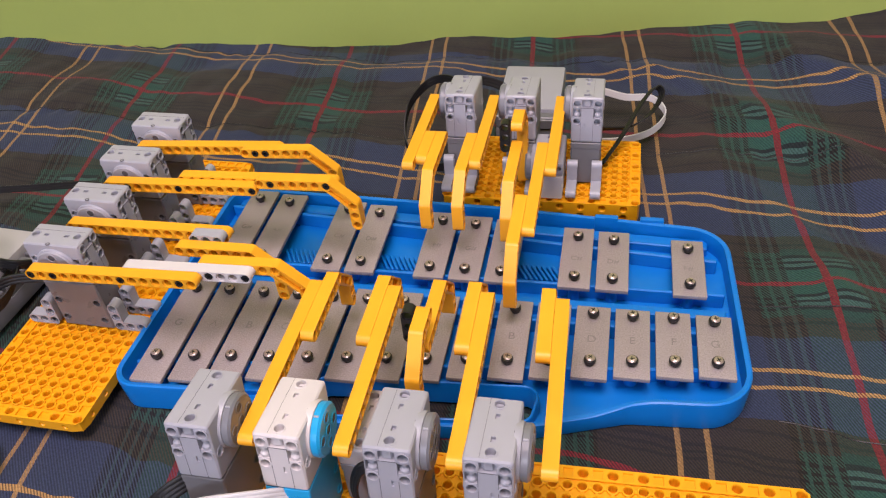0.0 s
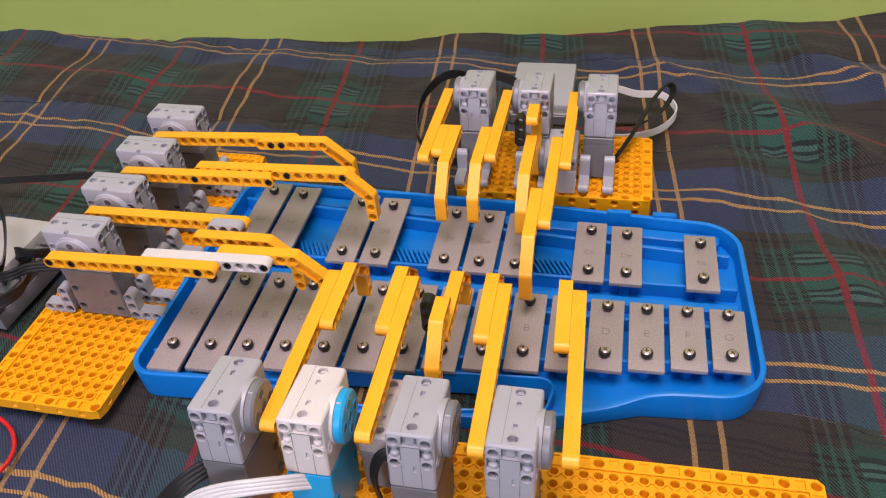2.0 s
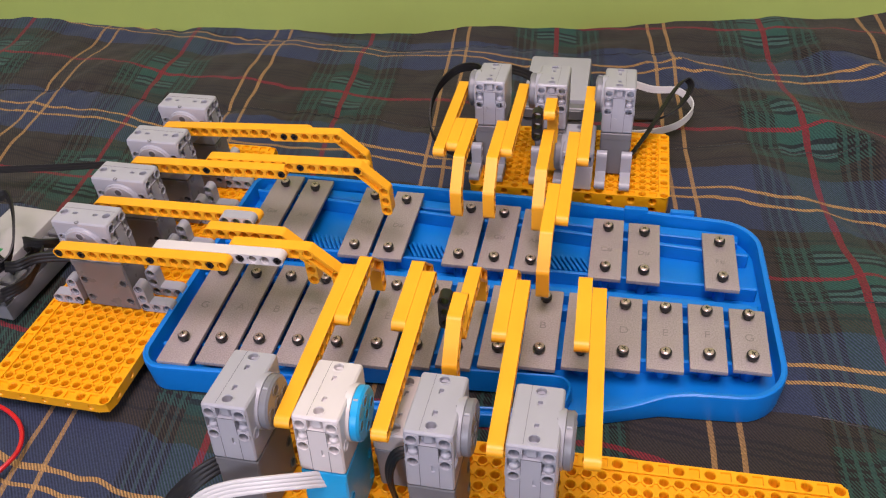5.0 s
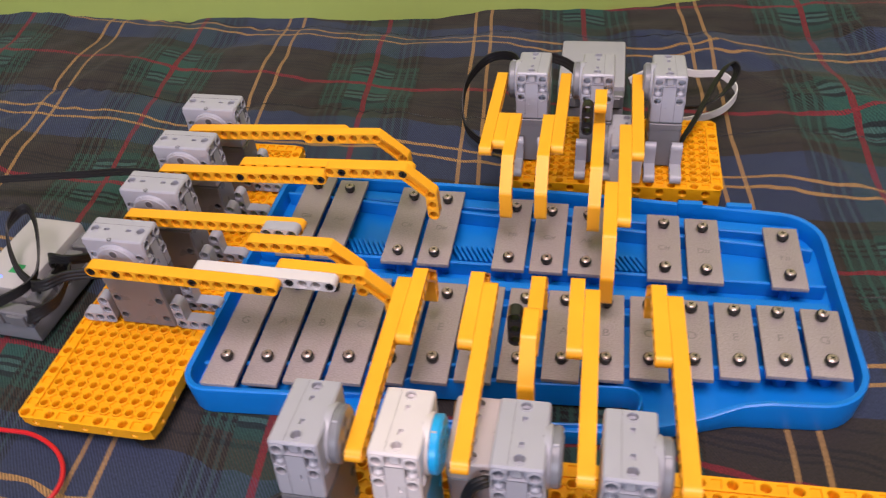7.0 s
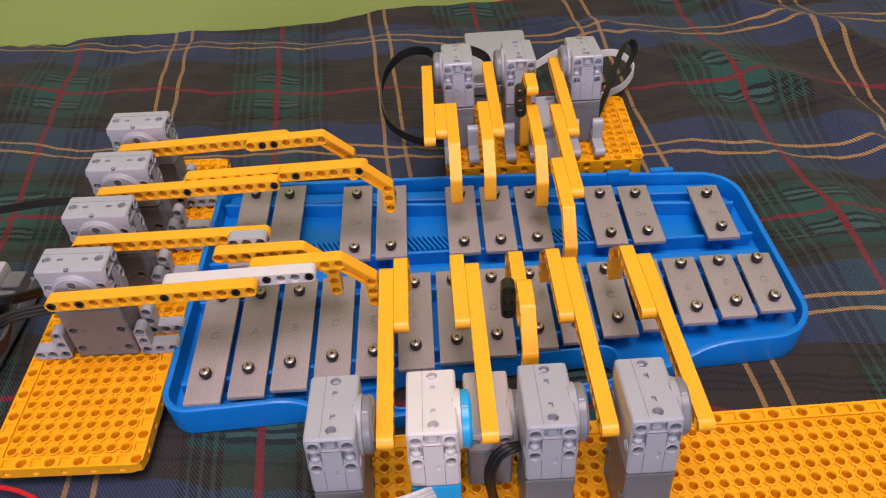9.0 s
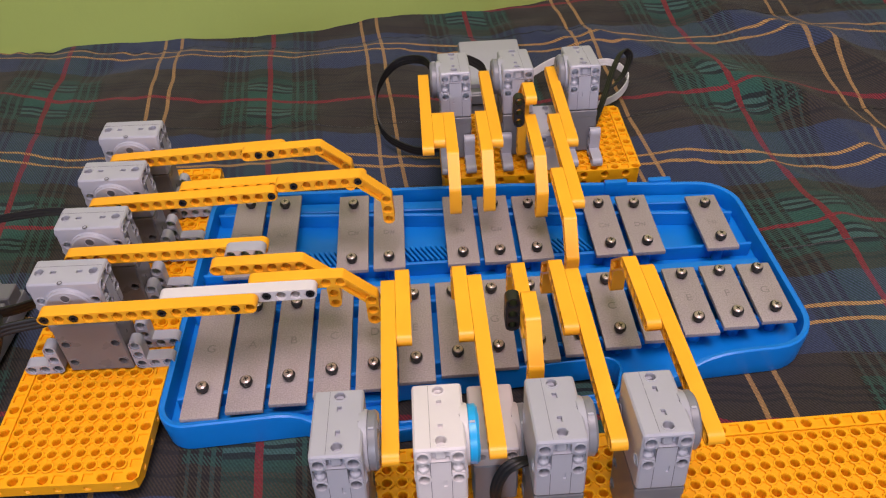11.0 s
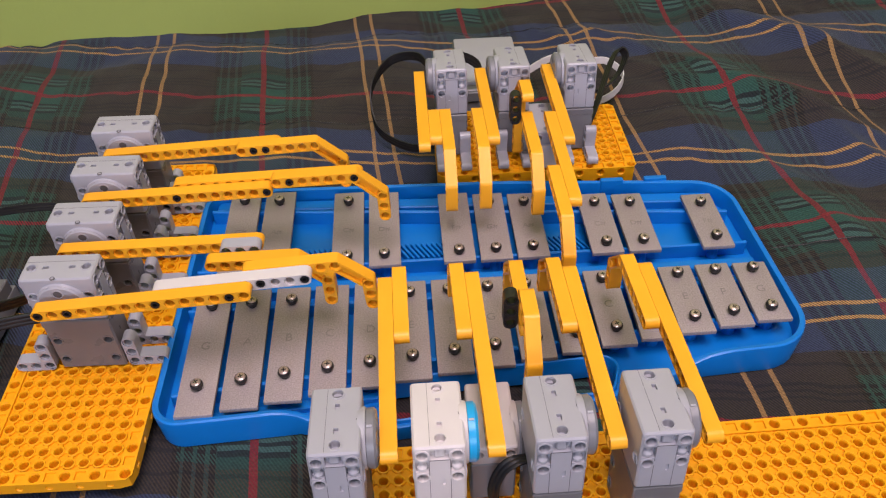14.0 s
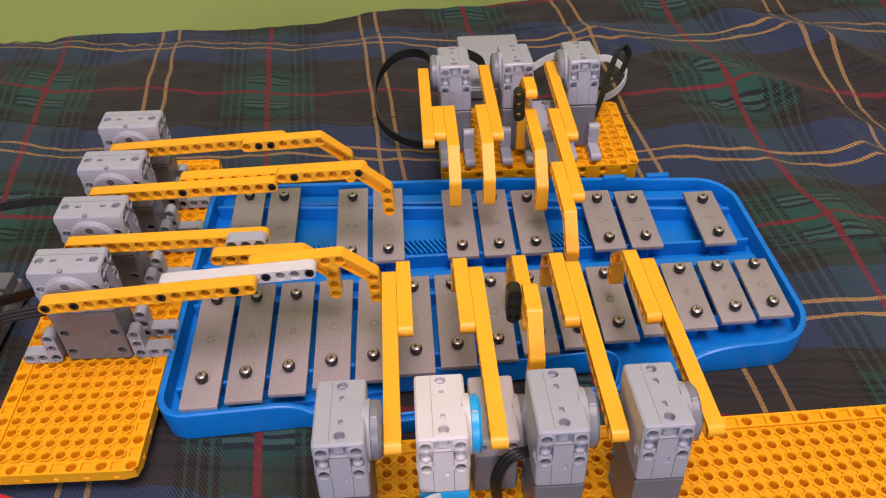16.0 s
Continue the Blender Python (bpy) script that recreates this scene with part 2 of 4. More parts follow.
# ---- mesh helpers ----
def mesh_of(name, bm, material, smooth=None):
    me = bpy.data.meshes.new(name)
    bmesh.ops.recalc_face_normals(bm, faces=bm.faces)
    bm.to_mesh(me)
    bm.free()
    mats = material if isinstance(material, (list, tuple)) else [material]
    for m in mats:
        me.materials.append(m)
    if smooth is not None:
        me.shade_smooth()
        me.set_sharp_from_angle(angle=radians(smooth))
    return me


def part(name, bm, material, parent, label="", at=None, smooth=35):
    me = bm if isinstance(bm, bpy.types.Mesh) else mesh_of(name, bm, material, smooth)
    ob = new(name, me)
    ob.parent = parent
    if at is not None:
        ob.matrix_basis = at
    return tagged(ob, label)


def thing(name, m, label, category, group="", kind=""):
    ob = new(name)
    ob.empty_display_size = 0.01
    ob.matrix_basis = m
    return tagged(ob, label, category, group, kind)


def box(bm, x0, x1, y0, y1, z0, z1, bevel=0.0, segments=2, m=None):
    made = bmesh.ops.create_cube(bm, size=1.0, matrix=Matrix.Translation(((x0 + x1) / 2, (y0 + y1) / 2, (z0 + z1) / 2)) @ Matrix.Diagonal((x1 - x0, y1 - y0, z1 - z0, 1)))
    verts = made["verts"]
    if bevel:
        edges = list({e for v in verts for e in v.link_edges})
        out = bmesh.ops.bevel(bm, geom=edges, offset=bevel, segments=segments, profile=0.6, affect="EDGES", clamp_overlap=True)
        verts = list({v for f in out["faces"] for v in f.verts} | {v for v in verts if v.is_valid})
    if m is not None:
        bmesh.ops.transform(bm, matrix=m, verts=verts)
    return bm


def turned(bm, profile, m=None, seg=20, cap0=True, cap1=True):
    """A body of revolution about z; profile: (radius, height) from bottom to top."""
    rings = [[bm.verts.new((r * math.cos(2 * math.pi * i / seg), r * math.sin(2 * math.pi * i / seg), z)) for i in range(seg)] for r, z in profile]
    for a, b in zip(rings, rings[1:]):
        for i in range(seg):
            bm.faces.new((a[i], a[(i + 1) % seg], b[(i + 1) % seg], b[i]))
    if cap0:
        bm.faces.new(rings[0][::-1])
    if cap1:
        bm.faces.new(rings[-1])
    if m is not None:
        bmesh.ops.transform(bm, matrix=m, verts=[v for ring in rings for v in ring])
    return bm


def smooth_path(points, steps=8):
    """Catmull-Rom through the points."""
    pts = [Vector(p) for p in points]
    pts = [2 * pts[0] - pts[1]] + pts + [2 * pts[-1] - pts[-2]]
    out = []
    for a, b, c, d in zip(pts, pts[1:], pts[2:], pts[3:]):
        for k in range(steps):
            t = k / steps
            out.append(0.5 * (2 * b + (c - a) * t + (2 * a - 5 * b + 4 * c - d) * t * t + (3 * b - a - 3 * c + d) * t ** 3))
    out.append(pts[-2])
    return out


def swept(bm, path, width, thick, side=(0, 0, 1), ridges=0):
    """A flat cable along a path; its width lies along side, its thickness across."""
    side = Vector(side).normalized()
    n = 5 if ridges else 2
    rings = []
    for i, p in enumerate(path):
        t = (path[min(i + 1, len(path) - 1)] - path[max(i - 1, 0)]).normalized()
        w = (side - t * side.dot(t))
        w = w.normalized() if w.length > 1e-4 else t.orthogonal().normalized()
        q = t.cross(w)
        ring = []
        k = 6 * max(ridges, 1)
        if ridges:
            for s in (1, -1):
                for j in range(k + 1):
                    a = (-1 + 2 * j / k) * s
                    bulge = 0.72 + 0.28 * abs(math.sin(math.pi * ridges * (a + 1) / 2))
                    ring.append(p + w * a * width / 2 + q * s * thick / 2 * bulge)
        else:
            for j in range(8):
                a = 2 * math.pi * j / 8
                ring.append(p + w * math.cos(a) * width / 2 + q * math.sin(a) * thick / 2)
        rings.append([bm.verts.new(c) for c in ring])
    for a, b in zip(rings, rings[1:]):
        for i in range(len(a)):
            bm.faces.new((a[i], a[(i + 1) % len(a)], b[(i + 1) % len(a)], b[i]))
    bm.faces.new(rings[0][::-1])
    bm.faces.new(rings[-1])
    return bm


def holed_cell(bm, c, half_w, ends, r_hole=0.00245, r_rim=0.0031, deep=0.0009, half=0.0039, seg=16, m=None):
    """One module of a liftarm at c along x: a rim, a hole right through along y; ends: rounded at -x, at +x."""
    made = []
    for s in (-1, 1):
        outer, rim0, rim1, hole = [], [], [], []
        for i in range(seg):
            a = 2 * math.pi * i / seg
            ca, sa = math.cos(a), math.sin(a)
            if (ca < -1e-6 and ends[0]) or (ca > 1e-6 and ends[1]):
                ox, oz = half_w * ca, half_w * sa
                if abs(ca) < 1e-6:
                    oz = math.copysign(half_w, sa)
            else:
                k = max(abs(ca), abs(sa))
                ox, oz = ca / k * M / 2, sa / k * half_w
            outer.append((c + ox, s * half, oz))
            rim0.append((c + r_rim * ca, s * half, r_rim * sa))
            rim1.append((c + r_rim * ca, s * (half - deep), r_rim * sa))
            hole.append((c + r_hole * ca, s * (half - deep), r_hole * sa))
        made.append([[bm.verts.new(p) for p in ring] for ring in (outer, rim0, rim1, hole)])
    for rings in made:
        for a, b in zip(rings, rings[1:]):
            for i in range(seg):
                bm.faces.new((a[i], a[(i + 1) % seg], b[(i + 1) % seg], b[i]))
    for i in range(seg):
        j = (i + 1) % seg
        bm.faces.new((made[0][3][i], made[0][3][j], made[1][3][j], made[1][3][i]))
        # outer skin, left open where the next module joins
        a = (i + 0.5) * 2 * math.pi / seg
        ca, sa = math.cos(a), math.sin(a)
        flat_end = abs(ca) > abs(sa)
        if flat_end and ((ca < 0 and not ends[0]) or (ca > 0 and not ends[1])):
            continue
        bm.faces.new((made[0][0][i], made[0][0][j], made[1][0][j], made[1][0][i]))
    verts = [v for side in made for ring in side for v in ring]
    if m is not None:
        bmesh.ops.transform(bm, matrix=m, verts=verts)
    return verts


def liftarm(bm, n, m=None, half=0.0039, half_w=0.0037, closed=(True, True)):
    """A straight studless beam of n holes along +x from its first hole; holes run along y."""
    verts = []
    for i in range(n):
        verts += holed_cell(bm, i * M, half_w, (i == 0 and closed[0], i == n - 1 and closed[1]), half=half)
    bmesh.ops.remove_doubles(bm, verts=verts, dist=1e-6)
    if m is not None:
        bmesh.ops.transform(bm, matrix=m, verts=[v for v in verts if v.is_valid])
    return bm


def turn_y(x, z, degrees):
    """A pose in the x-z plane: degrees downwards from +x."""
    return Matrix.Translation((x, 0, z)) @ Matrix.Rotation(radians(degrees), 4, "Y")


def bent_liftarm(bm, m=None):
    """A double-bent beam: seven holes along +x, a slanting waist, three holes down."""
    b2 = bmesh.new()
    liftarm(b2, 7)
    d = 2 * M
    # the slanting waist with its long slot
    w = bmesh.new()
    L = d * math.sqrt(2)
    hw, half = 0.00365, 0.00386
    for s in (1, -1):
        box(w, 0, L, -half, half, s * 0.0024 if s > 0 else -hw, hw if s > 0 else -0.0024)
    box(w, M * 0.35, L - M * 0.35, -0.0012, 0.0012, -0.0026, 0.0026)
    bmesh.ops.transform(w, matrix=turn_y(6 * M, 0, 45), verts=w.verts)
    tail = bmesh.new()
    liftarm(tail, 3, turn_y(8 * M, -d, 90), half=0.00388)
    for piece in (w, tail):
        me = bpy.data.meshes.new("tmp")
        piece.to_mesh(me)
        piece.free()
        b2.from_mesh(me)
        bpy.data.meshes.remove(me)
    # knuckles close the outer corners
    for x, z in ((6 * M, 0), (8 * M, -d)):
        k = bmesh.new()
        turned(k, ((0.0037, -0.00384), (0.0037, 0.00384)), Matrix.Translation((x, 0, z)) @ Matrix.Rotation(radians(90), 4, "X"), 20, False, False)
        me = bpy.data.meshes.new("tmp")
        k.to_mesh(me)
        k.free()
        b2.from_mesh(me)
        bpy.data.meshes.remove(me)
    if m is not None:
        bmesh.ops.transform(b2, matrix=m, verts=b2.verts)
    me = bpy.data.meshes.new("tmp")
    b2.to_mesh(me)
    b2.free()
    bm.from_mesh(me)
    bpy.data.meshes.remove(me)
    return bm


MESHES = {}


def shared(key, make, material, smooth=35):
    if key not in MESHES:
        MESHES[key] = mesh_of(key.split("/")[0], make(bmesh.new()), material, smooth)
    return MESHES[key]


# ---- room: wall, ceiling, quilt-covered bed ----
WALL_TURN = 3.4


def wall(name, x0, x1, y0, y1, z0, z1, mat, label, m=None):
    bm = box(bmesh.new(), x0, x1, y0, y1, z0, z1)
    ob = new(name, mesh_of(name, bm, mat))
    if m is not None:
        ob.matrix_basis = m
    return tagged(ob, label, "wall" if "wall" in name else name, kind="structure")


wall("wall_north", -2.2, 2.2, 0.0, 0.1, -0.6, 1.85, GREEN_WALL, "plain wall painted yellowish green behind the bed", pose(0, 0.492, 0, 0, 0, WALL_TURN))
# three unseen walls, added in a pale tone to bounce less green light
wall("wall_south", -2.2, 2.2, -2.5, -2.4, -0.6, 1.85, PALE_WALL, "unseen pale warm white wall added across the room to bounce light")
wall("wall_west", -2.3, -2.2, -2.5, 0.7, -0.6, 1.85, PALE_WALL, "unseen pale warm white wall added beside the bed to bounce light")
wall("wall_east", 2.2, 2.3, -2.5, 0.7, -0.6, 1.85, PALE_WALL, "unseen pale warm white wall added beside the bed to bounce light")
wall("ceiling", -2.3, 2.3, -2.5, 0.75, 1.85, 1.9, CEILING, "plain white painted ceiling")
wall("floor", -2.3, 2.3, -2.5, 0.75, -0.65, -0.6, CEILING, "plain pale floor under the bed")

FLAT = [(-0.03, 0.375, -0.03, 0.19), (-0.125, -0.02, -0.06, 0.245), (0.06, 0.40, -0.15, -0.03), (0.14, 0.31, 0.185, 0.29), (0.17, 0.24, 0.30, 0.40), (-0.22, -0.128, 0.01, 0.11)]


CREASES = (((0.233, 0.455), (0.485, 0.245), 0.012), ((0.292, 0.435), (0.55, 0.20), 0.013), ((0.42, 0.45), (0.62, 0.25), 0.013), ((0.43, 0.31), (0.56, 0.12), 0.010), ((0.36, 0.27), (0.47, 0.13), 0.007), ((0.42, 0.20), (0.52, 0.12), 0.006), ((0.36, 0.13), (0.46, 0.02), 0.006), ((-0.26, 0.40), (-0.33, 0.26), 0.005))


def quilt_height(x, y):
    near = 1.0
    for x0, x1, y0, y1 in FLAT:
        dx, dy = max(x0 - x, 0, x - x1), max(y0 - y, 0, y - y1)
        d = math.hypot(dx, dy)
        near = min(near, min(d / 0.05, 1.0))
    h = 0.011 * noise.noise((x * 5.0, y * 9.0, 0.3)) + 0.006 * noise.noise((x * 13.0 + 4, y * 17.0, 1.7)) + 0.0022 * noise.noise((x * 40.0, y * 34.0, 5.1))
    # puckers along the quilting lines that run beside the long seams
    for y0, w in ((0.305, 1.0), (0.13, 0.7), (0.46, 0.8), (0.035, 0.7)):
        seam = y - y0 + 0.05 * x + 0.004 * math.sin(x * 31)
        h -= w * 0.0035 * math.exp(-(seam / 0.008) ** 2) * (0.6 + 0.4 * math.sin(x * 190 + 3 * math.sin(x * 47)))
    # folds that fan out beyond the right-hand end
    r = max(0.0, min((x - 0.36) / 0.15, 1.0))
    h += r * 0.0065 * (1 - 2 * abs(math.sin((y * 0.62 + x * 0.78) * 24 + 0.8 * math.sin(x * 11 + y * 5)))) 
    h += 0.030 * max(0.0, min((x - 0.22) / 0.35, 1.0)) * max(0.0, min((y - 0.26) / 0.22, 1.0))
    h += 0.010 * max(0.0, min((x - 0.45) / 0.4, 1.0))
    # sharp creases that run down from the wall
    for (xa, ya), (xb, yb), rise in CREASES:
        L = math.hypot(xb - xa, yb - ya)
        s = ((x - xa) * (xb - xa) + (y - ya) * (yb - ya)) / L
        side = ((x - xa) * (yb - ya) - (y - ya) * (xb - xa)) / L + 0.006 * math.sin(s * 25)
        if -0.02 < s < L + 0.02:
            fade = min((s + 0.02) / 0.05, 1.0, (L + 0.02 - s) / 0.05)
            h += 0.62 * rise * fade * math.exp(-abs(side) / (0.008 if side > 0 else 0.026))
    return -0.002 + h * (0.12 + 0.88 * near) * near ** 0.5 - 0.003 * (1 - near)


def quilt():
    def axis(a, b, c, d, fine, coarse):
        out, v = [], a
        while v < d:
            out.append(v)
            v += fine if b <= v <= c else coarse
        return out + [d]
    xs = axis(-1.1, -0.5, 0.66, 1.5, 0.0038, 0.03)
    ys = axis(-1.0, -0.16, 0.52, 0.53, 0.0038, 0.03)
    nx = len(xs)
    verts = [(x, y, quilt_height(x, y)) for y in ys for x in xs]
    faces = [(j * nx + i, j * nx + i + 1, (j + 1) * nx + i + 1, (j + 1) * nx + i) for j in range(len(ys) - 1) for i in range(nx - 1)]
    me = bpy.data.meshes.new("quilt")
    me.from_pydata(verts, [], faces)
    uv = me.uv_layers.new(name="cloth")
    idx = np.empty(len(me.loops), dtype=np.int32)
    me.loops.foreach_get("vertex_index", idx)
    flat = np.array([(x, y) for x, y, _ in verts])
    uv.data.foreach_set("uv", flat[idx].ravel())
    me.materials.append(TARTAN)
    me.shade_smooth()
    return tagged(new("quilt", me), "rumpled dark tartan quilt with red and gold lines", "quilt")


cloth = quilt()
for y0, x0, x1 in ((0.305, -0.45, 0.72), (0.13, 0.385, 0.72), (0.035, 0.385, 0.72), (0.13, -0.45, -0.215), (0.46, -0.45, 0.72)):
    pts, x = [], x0
    while x < x1:
        y = y0 - 0.05 * x - 0.004 * math.sin(x * 31)
        pts.append(Vector((x, y, quilt_height(x, y) + 0.0001)))
        x += 0.005
    part("quilting_seam", swept(bmesh.new(), pts, 0.0009, 0.0008), BLACK, cloth, "dark sewn quilting seam")
bm = box(bmesh.new(), -1.08, 1.48, -0.98, 0.40, -0.55, -0.03, 0.03)
tagged(new("mattress", mesh_of("mattress", bm, CEILING)), "pale mattress hidden under the tartan quilt", "mattress")


# ---- the glockenspiel ----
LP = 0.02483  # pitch of the natural bars


def rounded(points, steps=7):
    """A closed outline with rounded corners; points: (x, y, radius)."""
    out, n = [], len(points)
    for i in range(n):
        a, b, c = (Vector(points[(i + k) % n][:2]) for k in (-1, 0, 1))
        r = points[i][2]
        u, v = (a - b).normalized(), (c - b).normalized()
        half = u.angle(v) / 2
        if r <= 0 or abs(half - math.pi / 2) < 0.01:
            out.append(b)
            continue
        t = r / math.tan(half)
        p, q = b + u * t, b + v * t
        centre = b + (u + v).normalized() * (r / math.sin(half))
        a0 = math.atan2(*(p - centre).yx)
        a1 = math.atan2(*(q - centre).yx)
        while a1 - a0 > math.pi:
            a1 -= 2 * math.pi
        while a1 - a0 < -math.pi:
            a1 += 2 * math.pi
        for k in range(steps + 1):
            g = a0 + (a1 - a0) * k / steps
            out.append(centre + Vector((math.cos(g), math.sin(g))) * r)
    return out


def inset(loop, d):
    n, out = len(loop), []
    for i in range(n):
        e0, e1 = (loop[i] - loop[i - 1]), (loop[(i + 1) % n] - loop[i])
        n0, n1 = Vector((-e0.y, e0.x)), Vector((-e1.y, e1.x))
        m = (n0.normalized() + n1.normalized()) if n0.length and n1.length else n0 + n1
        m = m.normalized() if m.length > 1e-9 else n0.normalized()
        k = max(0.5, m.dot(n1.normalized()) if n1.length else 1)
        out.append(loop[i] + m * d / k)
    return out


def densify(loop, step=0.006):
    out = []
    for a, b in zip(loop, loop[1:] + loop[:1]):
        n = max(1, int((b - a).length / step))
        out += [a.lerp(b, k / n) for k in range(n)]
    return out


def rim_wall(bm, loop, thick, z0, top, lean=0.0):
    """A wall with a rounded lip along a closed loop; top(x, y) gives its height."""
    n = len(loop)
    rings = []
    for d, f in ((0.0, 0.0), (-lean, 0.85), (-lean + 0.0004, 0.97), (thick * 0.5 - lean, 1.0), (thick - 0.0004, 0.97), (thick, 0.85), (thick, 0.0)):
        ring = inset(loop, d)
        rings.append([bm.verts.new((p.x, p.y, z0 + (top(p0.x, p0.y) - z0) * f)) for p, p0 in zip(ring, loop)])
    for a, b in zip(rings, rings[1:]):
        for i in range(n):
            bm.faces.new((a[i], a[(i + 1) % n], b[(i + 1) % n], b[i]))


CASE = densify(rounded([(-0.0235, -0.0235, 0.016), (0.058, -0.0190, 0.0), (0.10, -0.0285, 0.02), (0.235, -0.0165, 0.02), (0.298, 0.0040, 0.03), (0.369, 0.0085, 0.028), (0.362, 0.166, 0.028), (0.20, 0.1790, 0.0), (-0.0205, 0.1860, 0.018)]))
HANDLE = densify(rounded([(0.108, -0.0238, 0.0070), (0.240, -0.0120, 0.0070), (0.247, 0.0085, 0.0070), (0.110, 0.0005, 0.0070)]), 0.004)


def case_top(x, y):
    """The rim is high round the bars and low along the handle."""
    if y > 0.02:
        return 0.0185
    a = max(0.0, min((x - 0.045) / 0.03, 1.0)) * max(0.0, min((0.318 - x) / 0.045, 1.0))
    return 0.0185 - 0.0095 * (a * a * (3 - 2 * a))


glock = thing("glockenspiel", pose(0, 0, 0), "bright blue plastic glockenspiel with grey steel bars", "glockenspiel")
bm = bmesh.new()
rim_wall(bm, CASE, 0.0030, -0.004, case_top, 0.0012)
outer = inset(CASE, 0.0015)
oe, he = [], []
ov = [bm.verts.new((p.x, p.y, 0.0035)) for p in outer]
hv = [bm.verts.new((p.x, p.y, 0.0035)) for p in HANDLE]
for ring in (ov, hv):
    oe += [bm.edges.new((ring[i], ring[(i + 1) % len(ring)])) for i in range(len(ring))]
bmesh.ops.triangle_fill(bm, use_beauty=True, use_dissolve=False, edges=oe)
part("case", bm, BLUE, glock, "glossy blue moulded plastic tray", smooth=40)
bm = bmesh.new()
rim_wall(bm, HANDLE[::-1], 0.0022, -0.002, lambda x, y: 0.0165 if y > -0.030 + 0.098 * (x - 0.1) + 0.014 else 0.0115)
part("handle_rim", bm, BLUE, glock, "raised rim round the grip opening", smooth=40)

# supports inside the tray
for y0, y1, z1 in ((0.0820, 0.0900, 0.0125), (0.0655, 0.0680, 0.0150), (0.1015, 0.1040, 0.0150)):
    part("cross_rib", box(bmesh.new(), -0.017, 0.358, y0, y1, 0.003, z1, 0.0008, 1), BLUE, glock)
for (xa, ya), (xb, yb), z1, w in (((-0.016, 0.166), (0.355, 0.136), 0.0150, 0.0028), ((-0.014, 0.1765), (0.350, 0.158), 0.0105, 0.010), ((-0.016, 0.0), (0.357, 0.038), 0.0150, 0.0028), ((-0.014, -0.014), (0.11, -0.002), 0.008, 0.006)):
    L = math.hypot(xb - xa, yb - ya)
    bm = box(bmesh.new(), 0, L, -w / 2, w / 2, 0.003, z1, 0.0008, 1, Matrix.Translation((xa, ya, 0)) @ Matrix.Rotation(math.atan2(yb - ya, xb - xa), 4, "Z"))
    part("bar_rail", bm, BLUE, glock)
# sound slots under the gaps of the upper row
for x0, n in ((0.046, 11), (0.121, 10), (0.222, 8)):
    bm = bmesh.new()
    for k in range(n):
        box(bm, -0.0009, 0.0009, -0.0085, 0.0085, 0.003, 0.0085, 0.0003, 1, Matrix.Translation((x0 + k * 0.0036, 0.119, 0)) @ Matrix.Rotation(radians(30), 4, "Z"))
    part("sound_grille", bm, BLUE, glock)
# hinge lugs on the far wall
for x in (0.2785, 0.3110):
    bm = box(bmesh.new(), x - 0.0085, x + 0.0085, 0.1695, 0.1740, 0.004, 0.0206, 0.0012)
    part("hinge_lug", bm, BLUE, glock)


def letters(text, size):
    cu = bpy.data.curves.new("letter", "FONT")
    cu.body, cu.size, cu.extrude, cu.align_x, cu.align_y = text, size, 0.00006, "CENTER", "CENTER"
    ob = bpy.data.objects.new("letter", cu)
    scene.collection.objects.link(ob)
    me = bpy.data.meshes.new_from_object(ob.evaluated_get(bpy.context.evaluated_depsgraph_get()))
    bpy.data.objects.remove(ob)
    bpy.data.curves.remove(cu)
    me.materials.clear()
    me.materials.append(ENGRAVED)
    return me


def screw_washer(bm):
    return turned(bm, ((0.0025, -0.001), (0.0024, 0.0014), (0.0035, 0.0021), (0.0037, 0.0026), (0.0037, 0.0040), (0.0034, 0.0047), (0.0029, 0.0049)), None, 18)


def screw_head(bm):
    return turned(bm, ((0.0027, 0.0044), (0.0029, 0.0050), (0.0028, 0.0054), (0.0022, 0.0058), (0.0010, 0.0059)), None, 18)


def cross_slot(bm):
    for a in (0.0, math.pi / 2):
        box(bm, -0.0015, 0.0015, -0.00032, 0.00032, 0.0052, 0.00597, 0, 1, Matrix.Rotation(a, 4, "Z"))
    return bm


def post(bm):
    return turned(bm, ((0.0042, 0.0032), (0.0032, 0.0168)), None, 12, False, False)


LETTERS = {}


def chime_bar(x, y0, y1, ya, yb, note, turn=0.0, lift=0.0):
    """A steel bar from y0 to y1, held by two screws at ya and yb."""
    yc, half, w = (y0 + y1) / 2, (y1 - y0) / 2, 0.01075
    at = pose(x, yc, lift, 0, 0, turn)
    bm = box(bmesh.new(), -w, w, -half, half, 0.0170, 0.0200, 0.0005, 2)
    bar = part("bar", bm, STEEL, glock, "flat grey steel chime bar stamped " + note, at)
    for y in (ya, yb):
        part("screw_cap", shared("screw_cap", screw_washer, BLACK), None, bar, at=pose(0, y - yc, 0.0200, 0, 0, random.uniform(0, 90)))
        top = part("screw", shared("screw", screw_head, SCREW), None, bar, at=pose(0, y - yc, 0.0200, random.uniform(-4, 4), random.uniform(-4, 4), random.uniform(0, 90)))
        part("cross_slot", shared("cross_slot", cross_slot, BLACK), None, top)
        part("post", shared("post", post, BLUE), None, bar, at=pose(0, y - yc, 0))
    if note not in LETTERS:
        LETTERS[note] = letters(note, 0.0082 if len(note) == 1 else 0.0062)
    part("letter", LETTERS[note], None, bar, at=pose(0, (ya + yb) / 2 - yc, 0.02003))


